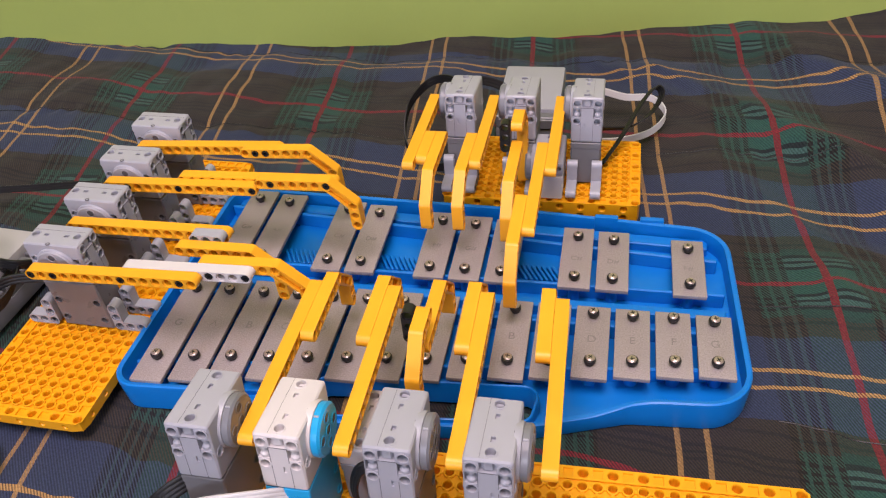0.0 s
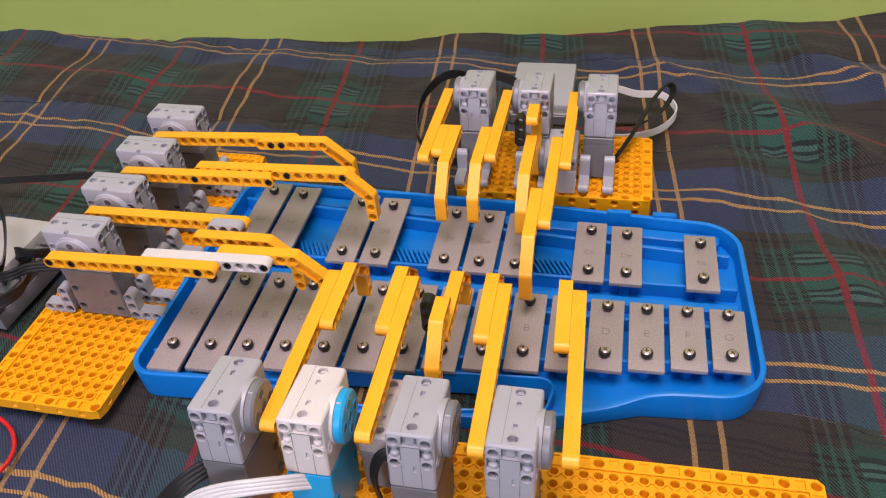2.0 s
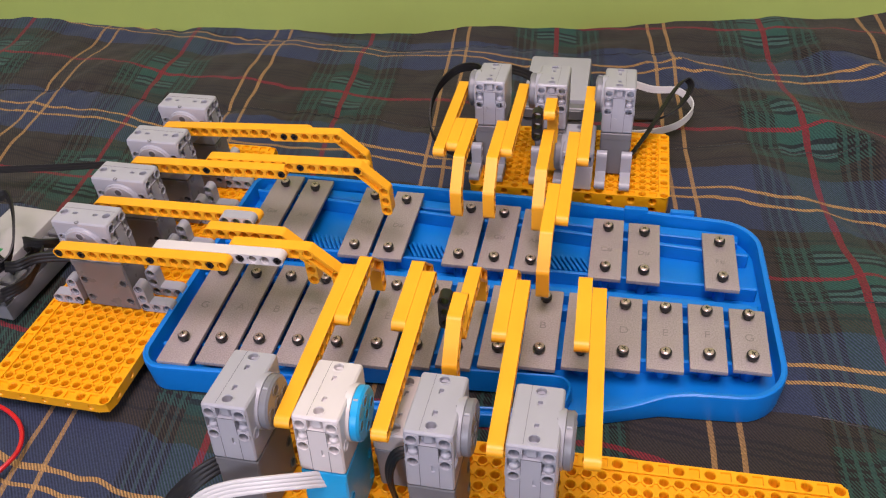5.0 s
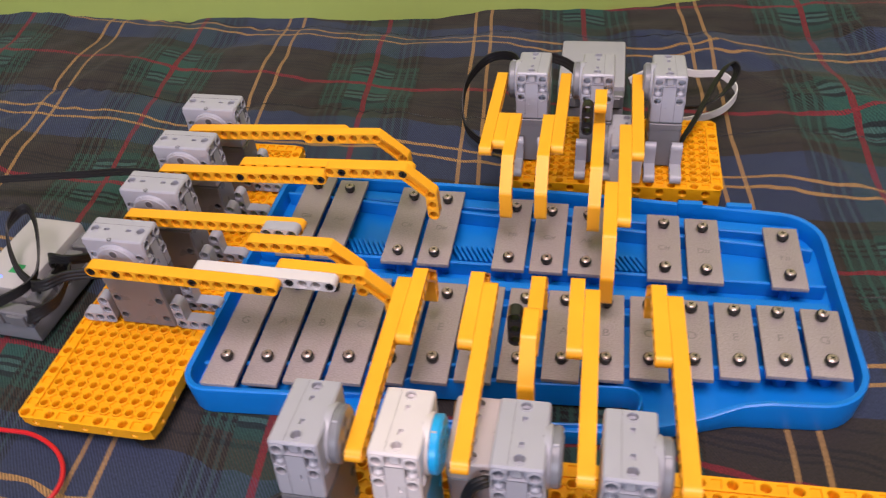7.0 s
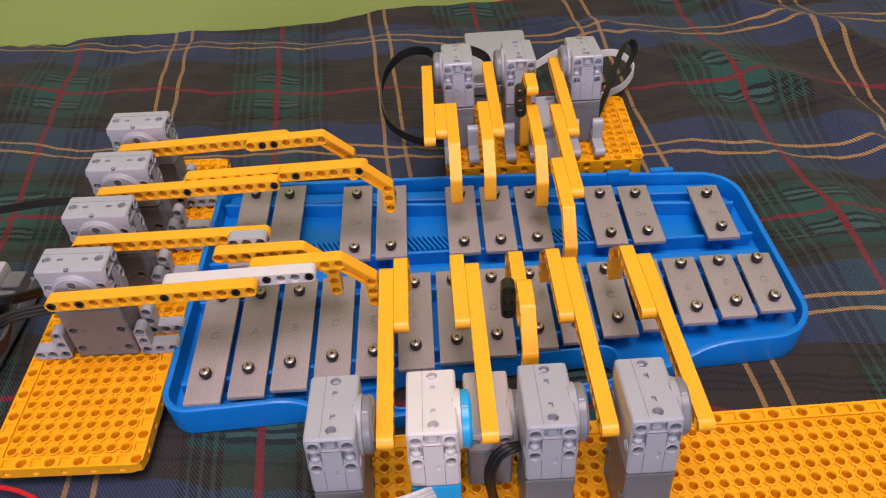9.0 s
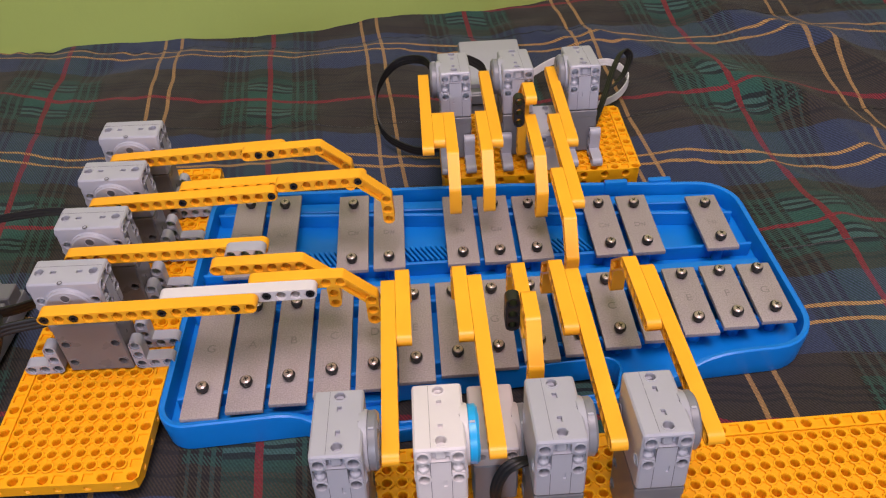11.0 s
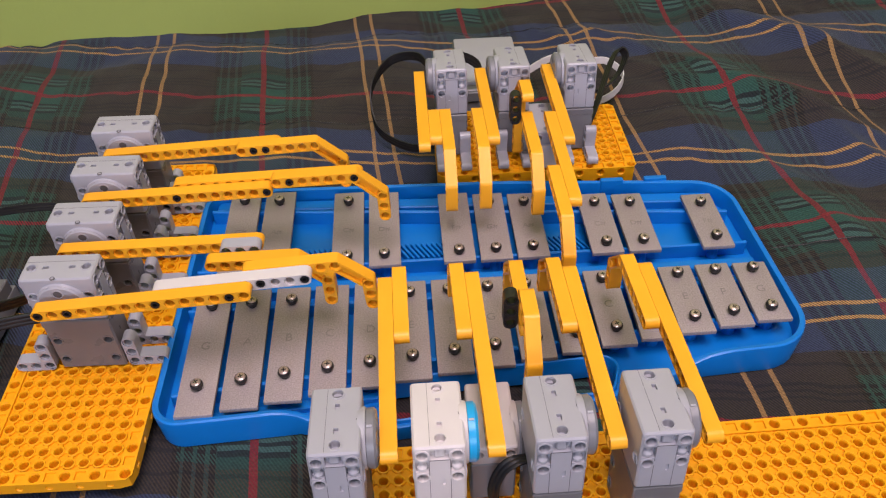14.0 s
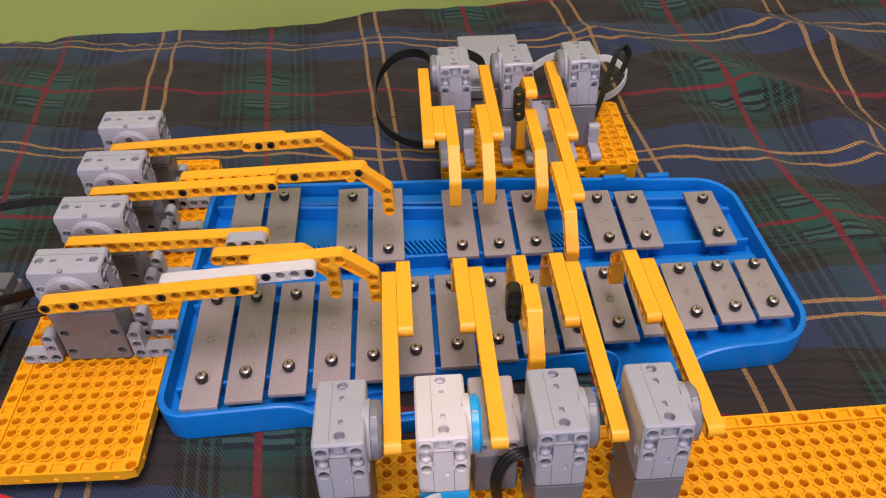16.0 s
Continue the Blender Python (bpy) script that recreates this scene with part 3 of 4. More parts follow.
for i, note in enumerate("GABCDEFGABCDEFG"):
    chime_bar(i * LP + 0.0008, -0.0195 + 0.00325 * i, 0.0772, 0.00255 * i, 0.0628 + 0.0005 * i, note, random.uniform(-0.5, 0.5), random.uniform(-0.0003, 0.0003))
for p, note in zip((0.5, 1.5, 3.5, 4.5, 6.5, 7.5, 8.5, 10.5, 11.5, 13.5), ("G#", "A#", "C#", "D#", "F#", "G#", "A#", "C#", "D#", "F#")):
    chime_bar(0.0843 + (p - 3.5) * 0.02504, 0.0935, 0.1812 - 0.00234 * p, 0.1022, 0.1679 - 0.00223 * p, note, random.uniform(-0.7, 0.7), random.uniform(-0.0003, 0.0003))


# ---- building plates ----
def holed_panel(verts, faces, nx, ny, holes, origin, ex, ey, raised, seg=12, deep=0.0062, shallow=False, pocket=False):
    """A grid of modules in the plane of ex, ey; holes(i, j) says which are pierced, raised(i, j) which have a lipped ring in a sunk field."""
    ex, ey = np.array(ex, float), np.array(ey, float)
    nz, origin = np.cross(ex, ey), np.array(origin, float)
    for i in range(nx):
        for j in range(ny):
            c = origin + ex * (i + 0.5) * M + ey * (j + 0.5) * M
            if not holes(i, j):
                k = len(verts)
                square = ((-1, -1), (1, -1), (1, 1), (-1, 1))
                verts += [c + ex * sx * M / 2 + ey * sy * M / 2 for sx, sy in square]
                if not pocket:
                    faces.append((k, k + 1, k + 2, k + 3))
                    continue
                # a shallow square pocket between two holes of the border
                for w, h in ((0.0027, 0.0), (0.0026, -0.0014)):
                    verts += [c + ex * sx * w + ey * sy * w + nz * h for sx, sy in square]
                for q in (0, 4):
                    faces += [(k + q + e, k + q + (e + 1) % 4, k + q + 4 + (e + 1) % 4, k + q + 4 + e) for e in range(4)]
                faces.append((k + 8, k + 9, k + 10, k + 11))
                continue
            low = -0.0017
            rings = [(None, low), (0.00355, low), (0.00348, -0.0002), (0.0033, 0.0), (0.0027, 0.0), (0.0024, -0.0009), (0.0022, -deep)] if raised(i, j) else [(None, 0.0), (0.0022, 0.0), (0.0018, -0.0009)] if shallow else [(None, 0.0), (0.0031, 0.0), (0.0027, -0.0008), (0.0024, -deep)]
            base = len(verts)
            for r, h in rings:
                for s in range(seg):
                    a = 2 * math.pi * (s + 0.5) / seg
                    ca, sa = math.cos(a), math.sin(a)
                    k = r if r else M / 2 / max(abs(ca), abs(sa))
                    verts.append(c + ex * k * ca + ey * k * sa + nz * h)
            for q in range(len(rings) - 1):
                for s in range(seg):
                    t = (s + 1) % seg
                    faces.append((base + q * seg + s, base + q * seg + t, base + (q + 1) * seg + t, base + (q + 1) * seg + s))
            if deep < 0.0075 or shallow:
                faces.append(tuple(base + (len(rings) - 1) * seg + s for s in range(seg)))


def building_plate(nx, ny, layers=1):
    """nx by ny modules, its near left corner at the origin, its top at z = 0."""
    verts, faces = [], []
    edge = lambda i, j: i in (0, nx - 1) or j in (0, ny - 1)
    top = lambda i, j: (i % 2 == 0 and j % 2 == 0) if edge(i, j) else True
    h = layers
    holed_panel(verts, faces, nx, ny, top, (0, 0, 0), (1, 0, 0), (0, 1, 0), lambda i, j: not edge(i, j), deep=0.0074, pocket=True)
    # the step inside the border, and the ribs that join ring to ring
    x0, x1, y0, y1, low = M, (nx - 1) * M, M, (ny - 1) * M, -0.0017
    for a, b in (((x0, y0), (x1, y0)), ((x1, y0), (x1, y1)), ((x1, y1), (x0, y1)), ((x0, y1), (x0, y0))):
        k = len(verts)
        verts += [np.array((*a, 0.0)), np.array((*b, 0.0)), np.array((*b, low)), np.array((*a, low))]
        faces.append((k, k + 1, k + 2, k + 3))
    for i in range(1, nx - 1):
        for j in range(1, ny - 1):
            for ex, ey in (((1, 0), (0, 1)), ((0, 1), (1, 0))):
                c = np.array(((i + 0.5) * M, (j + 0.5) * M)) + np.array(ex) * M / 2
                if max(c[0] - x1, c[1] - y1) > -1e-6:
                    continue
                hw, hl, z = M / 2 * math.tan(radians(15)), 0.0013, -0.0005
                k = len(verts)
                for sx, sy, h2 in ((-1, -1, z), (1, -1, z), (1, 1, z), (-1, 1, z), (0, -1, low), (0, 1, low)):
                    p = c + np.array(ex) * sx * hl + np.array(ey) * sy * hw
                    verts.append(np.array((p[0], p[1], h2)))
                faces += [(k, k + 1, k + 2, k + 3), (k, k + 4, k + 1), (k + 2, k + 5, k + 3)]
    side = lambda i, j: i % 2 == 1
    plain = lambda i, j: False
    holed_panel(verts, faces, nx, h, side, (0, 0, -h * M), (1, 0, 0), (0, 0, 1), plain, shallow=layers == 1)
    holed_panel(verts, faces, nx, h, side, (nx * M, ny * M, -h * M), (-1, 0, 0), (0, 0, 1), plain, shallow=layers == 1)
    holed_panel(verts, faces, ny, h, side, (nx * M, 0, -h * M), (0, 1, 0), (0, 0, 1), plain, shallow=layers == 1)
    holed_panel(verts, faces, ny, h, side, (0, ny * M, -h * M), (0, -1, 0), (0, 0, 1), plain, shallow=layers == 1)
    me = bpy.data.meshes.new("building_plate")
    me.from_pydata([tuple(v) for v in verts], [], faces)
    bm = bmesh.new()
    bm.from_mesh(me)
    bmesh.ops.remove_doubles(bm, verts=bm.verts, dist=1e-5)
    corners = [v for v in bm.verts if min(v.co.x, nx * M - v.co.x) < 1e-5 and min(v.co.y, ny * M - v.co.y) < 1e-5]
    for v in corners:  # worn round corners
        v.co.x += 0.0016 if v.co.x < 0.001 else -0.0016
        v.co.y += 0.0016 if v.co.y < 0.001 else -0.0016
    bm.to_mesh(me)
    bm.free()
    me.materials.append(YELLOW_PLATE)
    me.shade_flat()
    return me


PLATE = building_plate(11, 19)
PLATE_SHORT = building_plate(11, 16)
PLATE_THICK = building_plate(19, 11, 2)
PZ = 0.0140
for m, me, label in ((pose(-0.1150, -0.0520, PZ, 0, 0, -1.0), PLATE, "yellow studless building plate pierced with a grid of holes"),
                     (pose(-0.1122, 0.1002, PZ, 0, 0, -1.0), PLATE_SHORT, "yellow pierced building plate under the row of motors"),
                     (pose(0.2400, -0.1300, PZ, 0, 0, 1.0), building_plate(19, 11), "yellow pierced building plate lying in front of the blue case"),
                     (pose(0.0878, -0.1327, PZ, 0, 0, 1.0), building_plate(19, 11), "yellow pierced building plate carrying the front motors"),
                     (pose(0.1505, 0.1895, 0.0175, 0, 0, 0), PLATE_THICK, "thick double yellow building plate behind the blue case")):
    ob = new("building_plate", me)
    ob.matrix_basis = m
    tagged(ob, label, "building plate", "yellow building plates")


# ---- motors ----
def ring_hole(bm):
    return turned(bm, ((0.0033, -0.0003), (0.0033, 0.0002), (0.0032, 0.0003), (0.0026, 0.0003), (0.00245, -0.0002)), None, 16, False, False)


# A flat disc laid on an uncut face; its dark colour is a bore's shade.
def shade_disc(bm):
    return turned(bm, ((0.00235, 0.00006), (0.0005, 0.00008)), None, 16, False, True)


def pierced(bm, places, pockets=(), r=0.00245, deep=0.0040):
    """Bores blind holes into a shell at the given places, along each one's -z, and sinks box pockets."""
    cut = bmesh.new()
    for m in places:
        turned(cut, ((r, -deep), (r, 0.002)), m, 16)
    for p in pockets:
        box(cut, *p)
    obs = []
    for b in (bm, cut):
        me = bpy.data.meshes.new("shell")
        bmesh.ops.recalc_face_normals(b, faces=b.faces)
        b.to_mesh(me)
        b.free()
        ob = bpy.data.objects.new("shell", me)
        scene.collection.objects.link(ob)
        obs.append(ob)
    mod = obs[0].modifiers.new("bore", "BOOLEAN")
    mod.operation, mod.solver, mod.object, mod.use_self = "DIFFERENCE", "EXACT", obs[1], True
    me = bpy.data.meshes.new_from_object(obs[0].evaluated_get(bpy.context.evaluated_depsgraph_get()))
    out = bmesh.new()
    out.from_mesh(me)
    for ob in obs:
        old = ob.data
        bpy.data.objects.remove(ob)
        bpy.data.meshes.remove(old)
    bpy.data.meshes.remove(me)
    return out


def make_motor(shell, base, disc, h, label, split=0.036, wide=0.0116, drop=0.0135, ring=0.0140, thick=0.0062, flank=0.0205):
    """A motor standing on its foot: output disc towards +x, five modules deep along y, h high."""
    ob = thing("motor", pose(0, 0, 0), label, "motor", "geared motors")
    tall, hx = split > 0.024, wide - 0.0040
    bm = box(bmesh.new(), -wide, wide, -0.0200, 0.0200, h - split, h, 0.0022, 3)
    tops = [pose(0.0006, y, h) for y in (-0.0150, 0.0150)]
    ends = [Matrix.Translation((x, s * 0.0200, z)) @ Matrix.Rotation(radians(-90 * s), 4, "X") for s in (-1, 1) for x in (-hx, hx) for z in (h - 0.0050, h - 0.0190) if h - z < split - 0.003]
    flanks = [Matrix.Translation((s * wide, y, h - flank)) @ Matrix.Rotation(radians(90 * s), 4, "Y") for y in (-0.0150, 0.0150) for s in (-1, 1)] if tall else []
    pockets = [(-0.0004, 0.0018, y - 0.0017, y + 0.0017, h - 0.0018, h + 0.002) for y in (-0.0072, 0.0072)]
    if tall:
        for s in (-1, 1):
            y0, y1 = sorted((s * 0.0172, s * 0.0230))
            pockets += [(x - 0.0030, x + 0.0030, y0, y1, h - 0.0154, h - 0.0086) for x in (-hx, hx)]
            pockets.append((-0.0040, 0.0040, y0, y1, h - 0.0078, h - 0.0018))
            y0, y1 = sorted((s * 0.0192, s * 0.0230))
            pockets.append((0.0010, 0.0024, y0, y1, h - 0.0245, h - 0.0205))
    part("upper_shell", pierced(bm, tops + ends + flanks, pockets), shell, ob)
    bm = box(bmesh.new(), -wide + 0.0004, wide - 0.0004, -0.0192, 0.0192, 0.0, h - split - 0.0002, 0.0010, 1)
    box(bm, -wide + 0.0002, wide - 0.0002, -0.0194, 0.0194, h - split - 0.006, h - split - 0.0006, 0.0006, 1)
    lows = [Matrix.Translation((s * (wide - 0.0004), y, z)) @ Matrix.Rotation(radians(90 * s), 4, "Y") for s in (-1, 1) for z in (0.008, 0.024) for y in (-0.0145, 0.0145) if z < h - split - 0.010]
    part("lower_shell", pierced(bm, lows), base, ob, "dark lower motor housing")
    bm = box(bmesh.new(), -0.00405, -0.0039, -0.0185, 0.0185, h - 0.0001, h + 0.00008)
    part("seam", bm, HOLE, ob)
    hole = shared("hole_rim/" + shell.name, ring_hole, shell)
    for m in tops + ends + flanks:
        part("pin_hole", hole, None, ob, at=m)
    for m in lows:
        part("pin_hole", shared("hole_rim/" + base.name, ring_hole, base), None, ob, at=m)
    # waisted pegs between the upper and lower hole of each end column, a tongue between the upper holes
    if tall:
        for s in (-1, 1):
            for x in (-hx, hx):
                bm = turned(bmesh.new(), ((0.0026, -0.0034), (0.0026, -0.0020), (0.0017, -0.0008), (0.0017, 0.0008), (0.0026, 0.0020), (0.0026, 0.0034)), None, 12)
                part("hole_bridge", bm, shell, ob, at=pose(x, s * 0.0174, h - 0.0116))
            bm = box(bmesh.new(), -0.0024, 0.0024, -0.0014, 0.0014, h - 0.0076, h - 0.0020, 0.0006, 1)
            part("tongue", bm, shell, ob, at=pose(0, s * 0.0176, 0))
            bm = bmesh.new()
            for x in (-0.0046, 0.0046):
                box(bm, x - 0.00012, x + 0.00012, -0.0001, 0.0001, h - split + 0.001, h - 0.0080)
            box(bm, -0.0046, 0.0046, -0.0001, 0.0001, h - 0.0083, h - 0.0080)
            part("panel_joint", bm, HOLE, ob, at=pose(0, s * 0.0200, 0))
    # output side: a round collar that swells from the housing, and the turning disc
    ax = Matrix.Translation((0, 0, h - drop)) @ Matrix.Rotation(radians(90), 4, "Y")
    bm = turned(bmesh.new(), ((ring + 0.0002, wide - 0.0020), (ring, wide + 0.0010), (ring - 0.0003, wide + 0.0016)), ax, 36)
    part("collar", bm, shell, ob)
    bm = turned(bmesh.new(), ((ring - 0.0006, wide + 0.0018), (ring - 0.0004, wide + thick - 0.0012), (ring - 0.0016, wide + thick), (0.0036, wide + thick), (0.0034, wide + thick - 0.0008)), ax, 36)
    d = part("output_disc", bm, disc, ob, "round output disc with pin holes")
    for a, r in ((0, 0), (0, 0.008), (90, 0.008), (180, 0.008), (270, 0.008)):
        p = Matrix.Translation((wide + thick, r * math.cos(radians(a)), h - drop + r * math.sin(radians(a)))) @ Matrix.Rotation(radians(90), 4, "Y")
        part("disc_hole", shared("hole_rim/" + disc.name, ring_hole, disc), None, d, at=p)
        # no bore here: the shade inside the hole is a dark disc
        part("hole_floor", shared("hole_floor", shade_disc, HOLE), None, d, at=p)
    tick = box(bmesh.new(), wide + 0.0022, wide + thick - 0.0016, -0.0005, 0.0005, ring - 0.0008, ring - 0.0001, 0.0001, 1, Matrix.Translation((0, 0, h - drop)) @ Matrix.Rotation(radians(20), 4, "X"))
    part("zero_tick", tick, LIGHT, d)
    bm = turned(bmesh.new(), ((0.0009, 0.0), (0.0014, 0.0), (0.0014, 0.0003), (0.0009, 0.0003)), Matrix.Translation((wide - 0.0009, -0.0010, h - 0.00015)), 14, False, False)
    part("zero_mark", bm, HOLE, ob)
    return ob


MH = 0.0815
FOOT = plastic("foot_grey_plastic", (0.17, 0.165, 0.17), 0.28, 0.10)
GREY_LABEL = "light grey geared motor with a dark grey foot"
first = make_motor(LIGHT, DARK, MID, MH, GREY_LABEL)
LEAN = -7.5
first.matrix_basis = pose(0.0905, -0.0925, PZ + 0.0005, LEAN, 0, 0)
for x in (0.1880, 0.2340):
    copy_thing(first, pose(x, -0.0925, PZ + 0.0005, LEAN, 0, 0))
white = make_motor(WHITE, CYAN, CYAN, MH, "white geared motor with a sky blue foot and output disc")
white.matrix_basis = pose(0.1354, -0.0925, PZ + 0.0005, LEAN, 0, 0)
side = make_motor(LIGHT, FOOT, LIGHT, 0.0740, "light grey geared motor with its output disc facing sideways", 0.0325, 0.0103, 0.0170, 0.0138, 0.0026, 0.0130)
side.matrix_basis = pose(-0.0650, 0.0362, PZ - 0.0005, 0, 0, -91.5)
for k in (1, 2, 3):
    copy_thing(side, pose(-0.0650 + 0.0012 * k, 0.0362 + 0.0465 * k, PZ - 0.0005, 0, 0, -91.5))
back = make_motor(LIGHT, DARK, MID, 0.0710, GREY_LABEL)
back.matrix_basis = pose(0.1635, 0.2335, 0.0160, LEAN, 0, 0) @ pose(0, 0, 0, 0, 0, 180)
for x in (0.2100, 0.2595):
    copy_thing(back, pose(x, 0.2335, 0.0160, LEAN, 0, 0) @ pose(0, 0, 0, 0, 0, 180))
low = make_motor(BEIGE, MID, MID, 0.046, "beige and grey geared motor lying low between two taller motors", 0.014)
low.matrix_basis = pose(0.1625, -0.0590, PZ, 0, 0, 0)
low2 = make_motor(LIGHT, WHITE, MID, 0.034, "low white and grey motor between the tall motors", 0.012)
low2.matrix_basis = pose(0.2330, 0.2120, 0.0175, 0, 0, 180)


# ---- grey brackets that hold the motors ----
def upright_bracket(bm):
    liftarm(bm, 3, turn_y(0, 0.020, 90))
    liftarm(bm, 3, Matrix.Translation((0, 0, 0.004)), half=0.0038)
    return bm


def bracket(m, label):
    ob = new("bracket", shared("bracket", upright_bracket, LIGHT))
    ob.matrix_basis = m
    tagged(ob, label, "bracket", "grey brackets")


for k in range(4):
    y = 0.0375 + 0.047 * k
    bracket(pose(-0.0405, y - 0.0085, PZ), "light grey angled bracket pinned beside a motor foot")
    bracket(pose(-0.0405, y + 0.0075, PZ), "light grey angled bracket pinned beside a motor foot")
    bracket(pose(-0.0905, y - 0.0085, PZ, 0, 0, 180), "light grey angled bracket pinned beside a motor foot")
for x in (0.1635, 0.2100, 0.2595):
    for s in (-1, 1):
        bracket(pose(x + s * 0.0092, 0.2120, 0.0175, 0, 0, -90), "light grey angled bracket in front of a motor foot")


# ---- striker arms ----
def pin_end(bm):
    return turned(bm, ((0.0024, -0.0002), (0.0024, 0.0003), (0.0013, 0.0004), (0.0011, -0.0016)), Matrix.Rotation(radians(90), 4, "X"), 14, False, True)


def striker(m, label, pieces, pins=()):
    """pieces: (kind, first hole, layer, colour); holes count modules along +x with the axle over hole 1; layers step along +y."""
    ob = thing("striker_arm", m, label, "striker arm", "striker arms")
    z = -M
    for kind, first_hole, layer, mat, *up in pieces:
        at = pose((first_hole - 1) * M, layer * M, z + sum(up) * M)
        colour = "white" if mat is WHITE else "grey" if mat is LIGHT else "black" if mat is BLACK else "yellow"
        if kind == "bent":
            part("bent_beam", shared("bent_beam", bent_liftarm, mat), None, ob, at=at)
        elif kind == "riser":  # three holes on top, the long leg down
            part("riser_beam", shared("bent_beam", bent_liftarm, mat), None, ob, at=at @ pose(-4 * M, 0, -8 * M, 0, -90, 0))
        elif kind == "block":
            bm = liftarm(bmesh.new(), 3, Matrix.Rotation(radians(90), 4, "Z") @ turn_y(0, 0, 90), half=0.0036, half_w=0.0038)
            part("connector", bm, mat, ob, "black connector block", at=at)
        else:
            part("beam", shared("beam_%d/%s" % (kind, mat.name), lambda bm: liftarm(bm, kind), mat), None, ob, "" if mat is YELLOW else colour + " beam", at=at)
    for hole, layer, *up in pins:
        part("pin", shared("pin", pin_end, BLACK), None, ob, at=pose((hole - 1) * M, layer * M - 0.0036, z + sum(up) * M))
    return ob


YL = "long yellow beam arm with a bent-down striking tip"
AXZ = PZ + MH - 0.0125


def left_arm(k, tilt, label, pieces, pins):
    m = pose(-0.0665 + 0.0012 * k, 0.0148 + 0.047 * k, AXZ, 0, -tilt, -1.0)
    return striker(m, label, pieces, pins), m


def front_arm(x, tilt, label, pieces, pins=(), y=-0.0825, z=AXZ + 0.0022, swing=0.0):
    m = Matrix.Translation((x, y, z)) @ Matrix.Rotation(radians(90 + swing), 4, "Z") @ Matrix.Rotation(radians(-tilt), 4, "Y")
    return striker(m, label, pieces, pins), m


def back_arm(x, tilt, label, pieces, pins=(), y=0.2345, z=AXZ - 0.0015):
    m = Matrix.Translation((x, y, z)) @ Matrix.Rotation(radians(-90), 4, "Z") @ Matrix.Rotation(radians(-tilt), 4, "Y")
    return striker(m, label, pieces, pins), m


# left row: layers step away from the camera
L1 = left_arm(0, 3.0, "long arm of yellow and white beams with a bent striking tip", [(15, 0, 0, YELLOW), (11, 8, 1, WHITE), ("bent", 14, 2, YELLOW)], [(0, 0), (2, 0), (8, 0), (13, 0), (15, 1), (18, 1)])
L2 = left_arm(1, 1.0, "yellow beam arm with a grey link and a bent striking tip", [(15, 0, 0, YELLOW), (3, 12, -1, LIGHT, 0.45), ("bent", 11, -2, YELLOW)], [])
L3 = left_arm(2, 2.0, "long arm of three yellow beams with a bent striking tip", [(15, 0, 0, YELLOW), (15, 7, 1, YELLOW, 0.2), ("bent", 14.9, 0, YELLOW, 0.8)], [(0, 0), (2, 0), (7, 0), (14, 0), (15.9, 0, 0.8), (20.9, 0, 0.8)])
L4 = left_arm(3, 3.0, YL, [(15, 0, 0, YELLOW), ("bent", 11.4, -1, YELLOW, 0.35)], [(12.4, -1, 0.35), (13.4, -1, 0.35)])
# front row: the beam's +y layer points to -x
A1 = front_arm(0.1130, -1.5, YL, [(15, 0, 0, YELLOW), ("bent", 9, -1, YELLOW)], swing=0.4)
A2 = front_arm(0.1614, -1.3, YL, [(15, 0, 0, YELLOW), ("bent", 9, 1, YELLOW)], swing=0.6)
A3 = front_arm(0.1856, -1.5, "yellow arm with a black connector and a bent striking tip", [("riser", 10, 0, YELLOW, 2), ("block", 10, 1.02, BLACK, 2), ("bent", 9, 0, YELLOW)])
A4 = front_arm(0.2162, -1.2, YL, [(15, 0, 0, YELLOW), ("bent", 9, 1, YELLOW)], swing=0.8)
A5 = front_arm(0.2600, -1.5, YL, [(15, 0, 0, YELLOW), ("bent", 9, 1, YELLOW)], swing=1.6)
# back row: the beam's +y layer points to +x
C1 = back_arm(0.1402, 1.8, YL, [(13, 0, 0, YELLOW), (5, 7, 1, YELLOW), ("bent", 7, 2, YELLOW)])
C2 = back_arm(0.1868, 3.0, YL, [(13, 0, 0, YELLOW), ("bent", 7.5, -1, YELLOW)], y=0.2385, z=AXZ - 0.003)
C3 = back_arm(0.2128, 1.3, "yellow arm with a black connector and a bent striking tip", [("riser", 8, 0, YELLOW, 2), ("block", 8, -1.02, BLACK, 2), ("bent", 8, 0, YELLOW)])
C4 = back_arm(0.2385, 0.6, "long arm of three yellow beams with a bent striking tip", [(13, 0, 0, YELLOW), (13, 8.3, -1, YELLOW), ("bent", 16.3, -2, YELLOW)], y=0.2420, z=AXZ - 0.005)


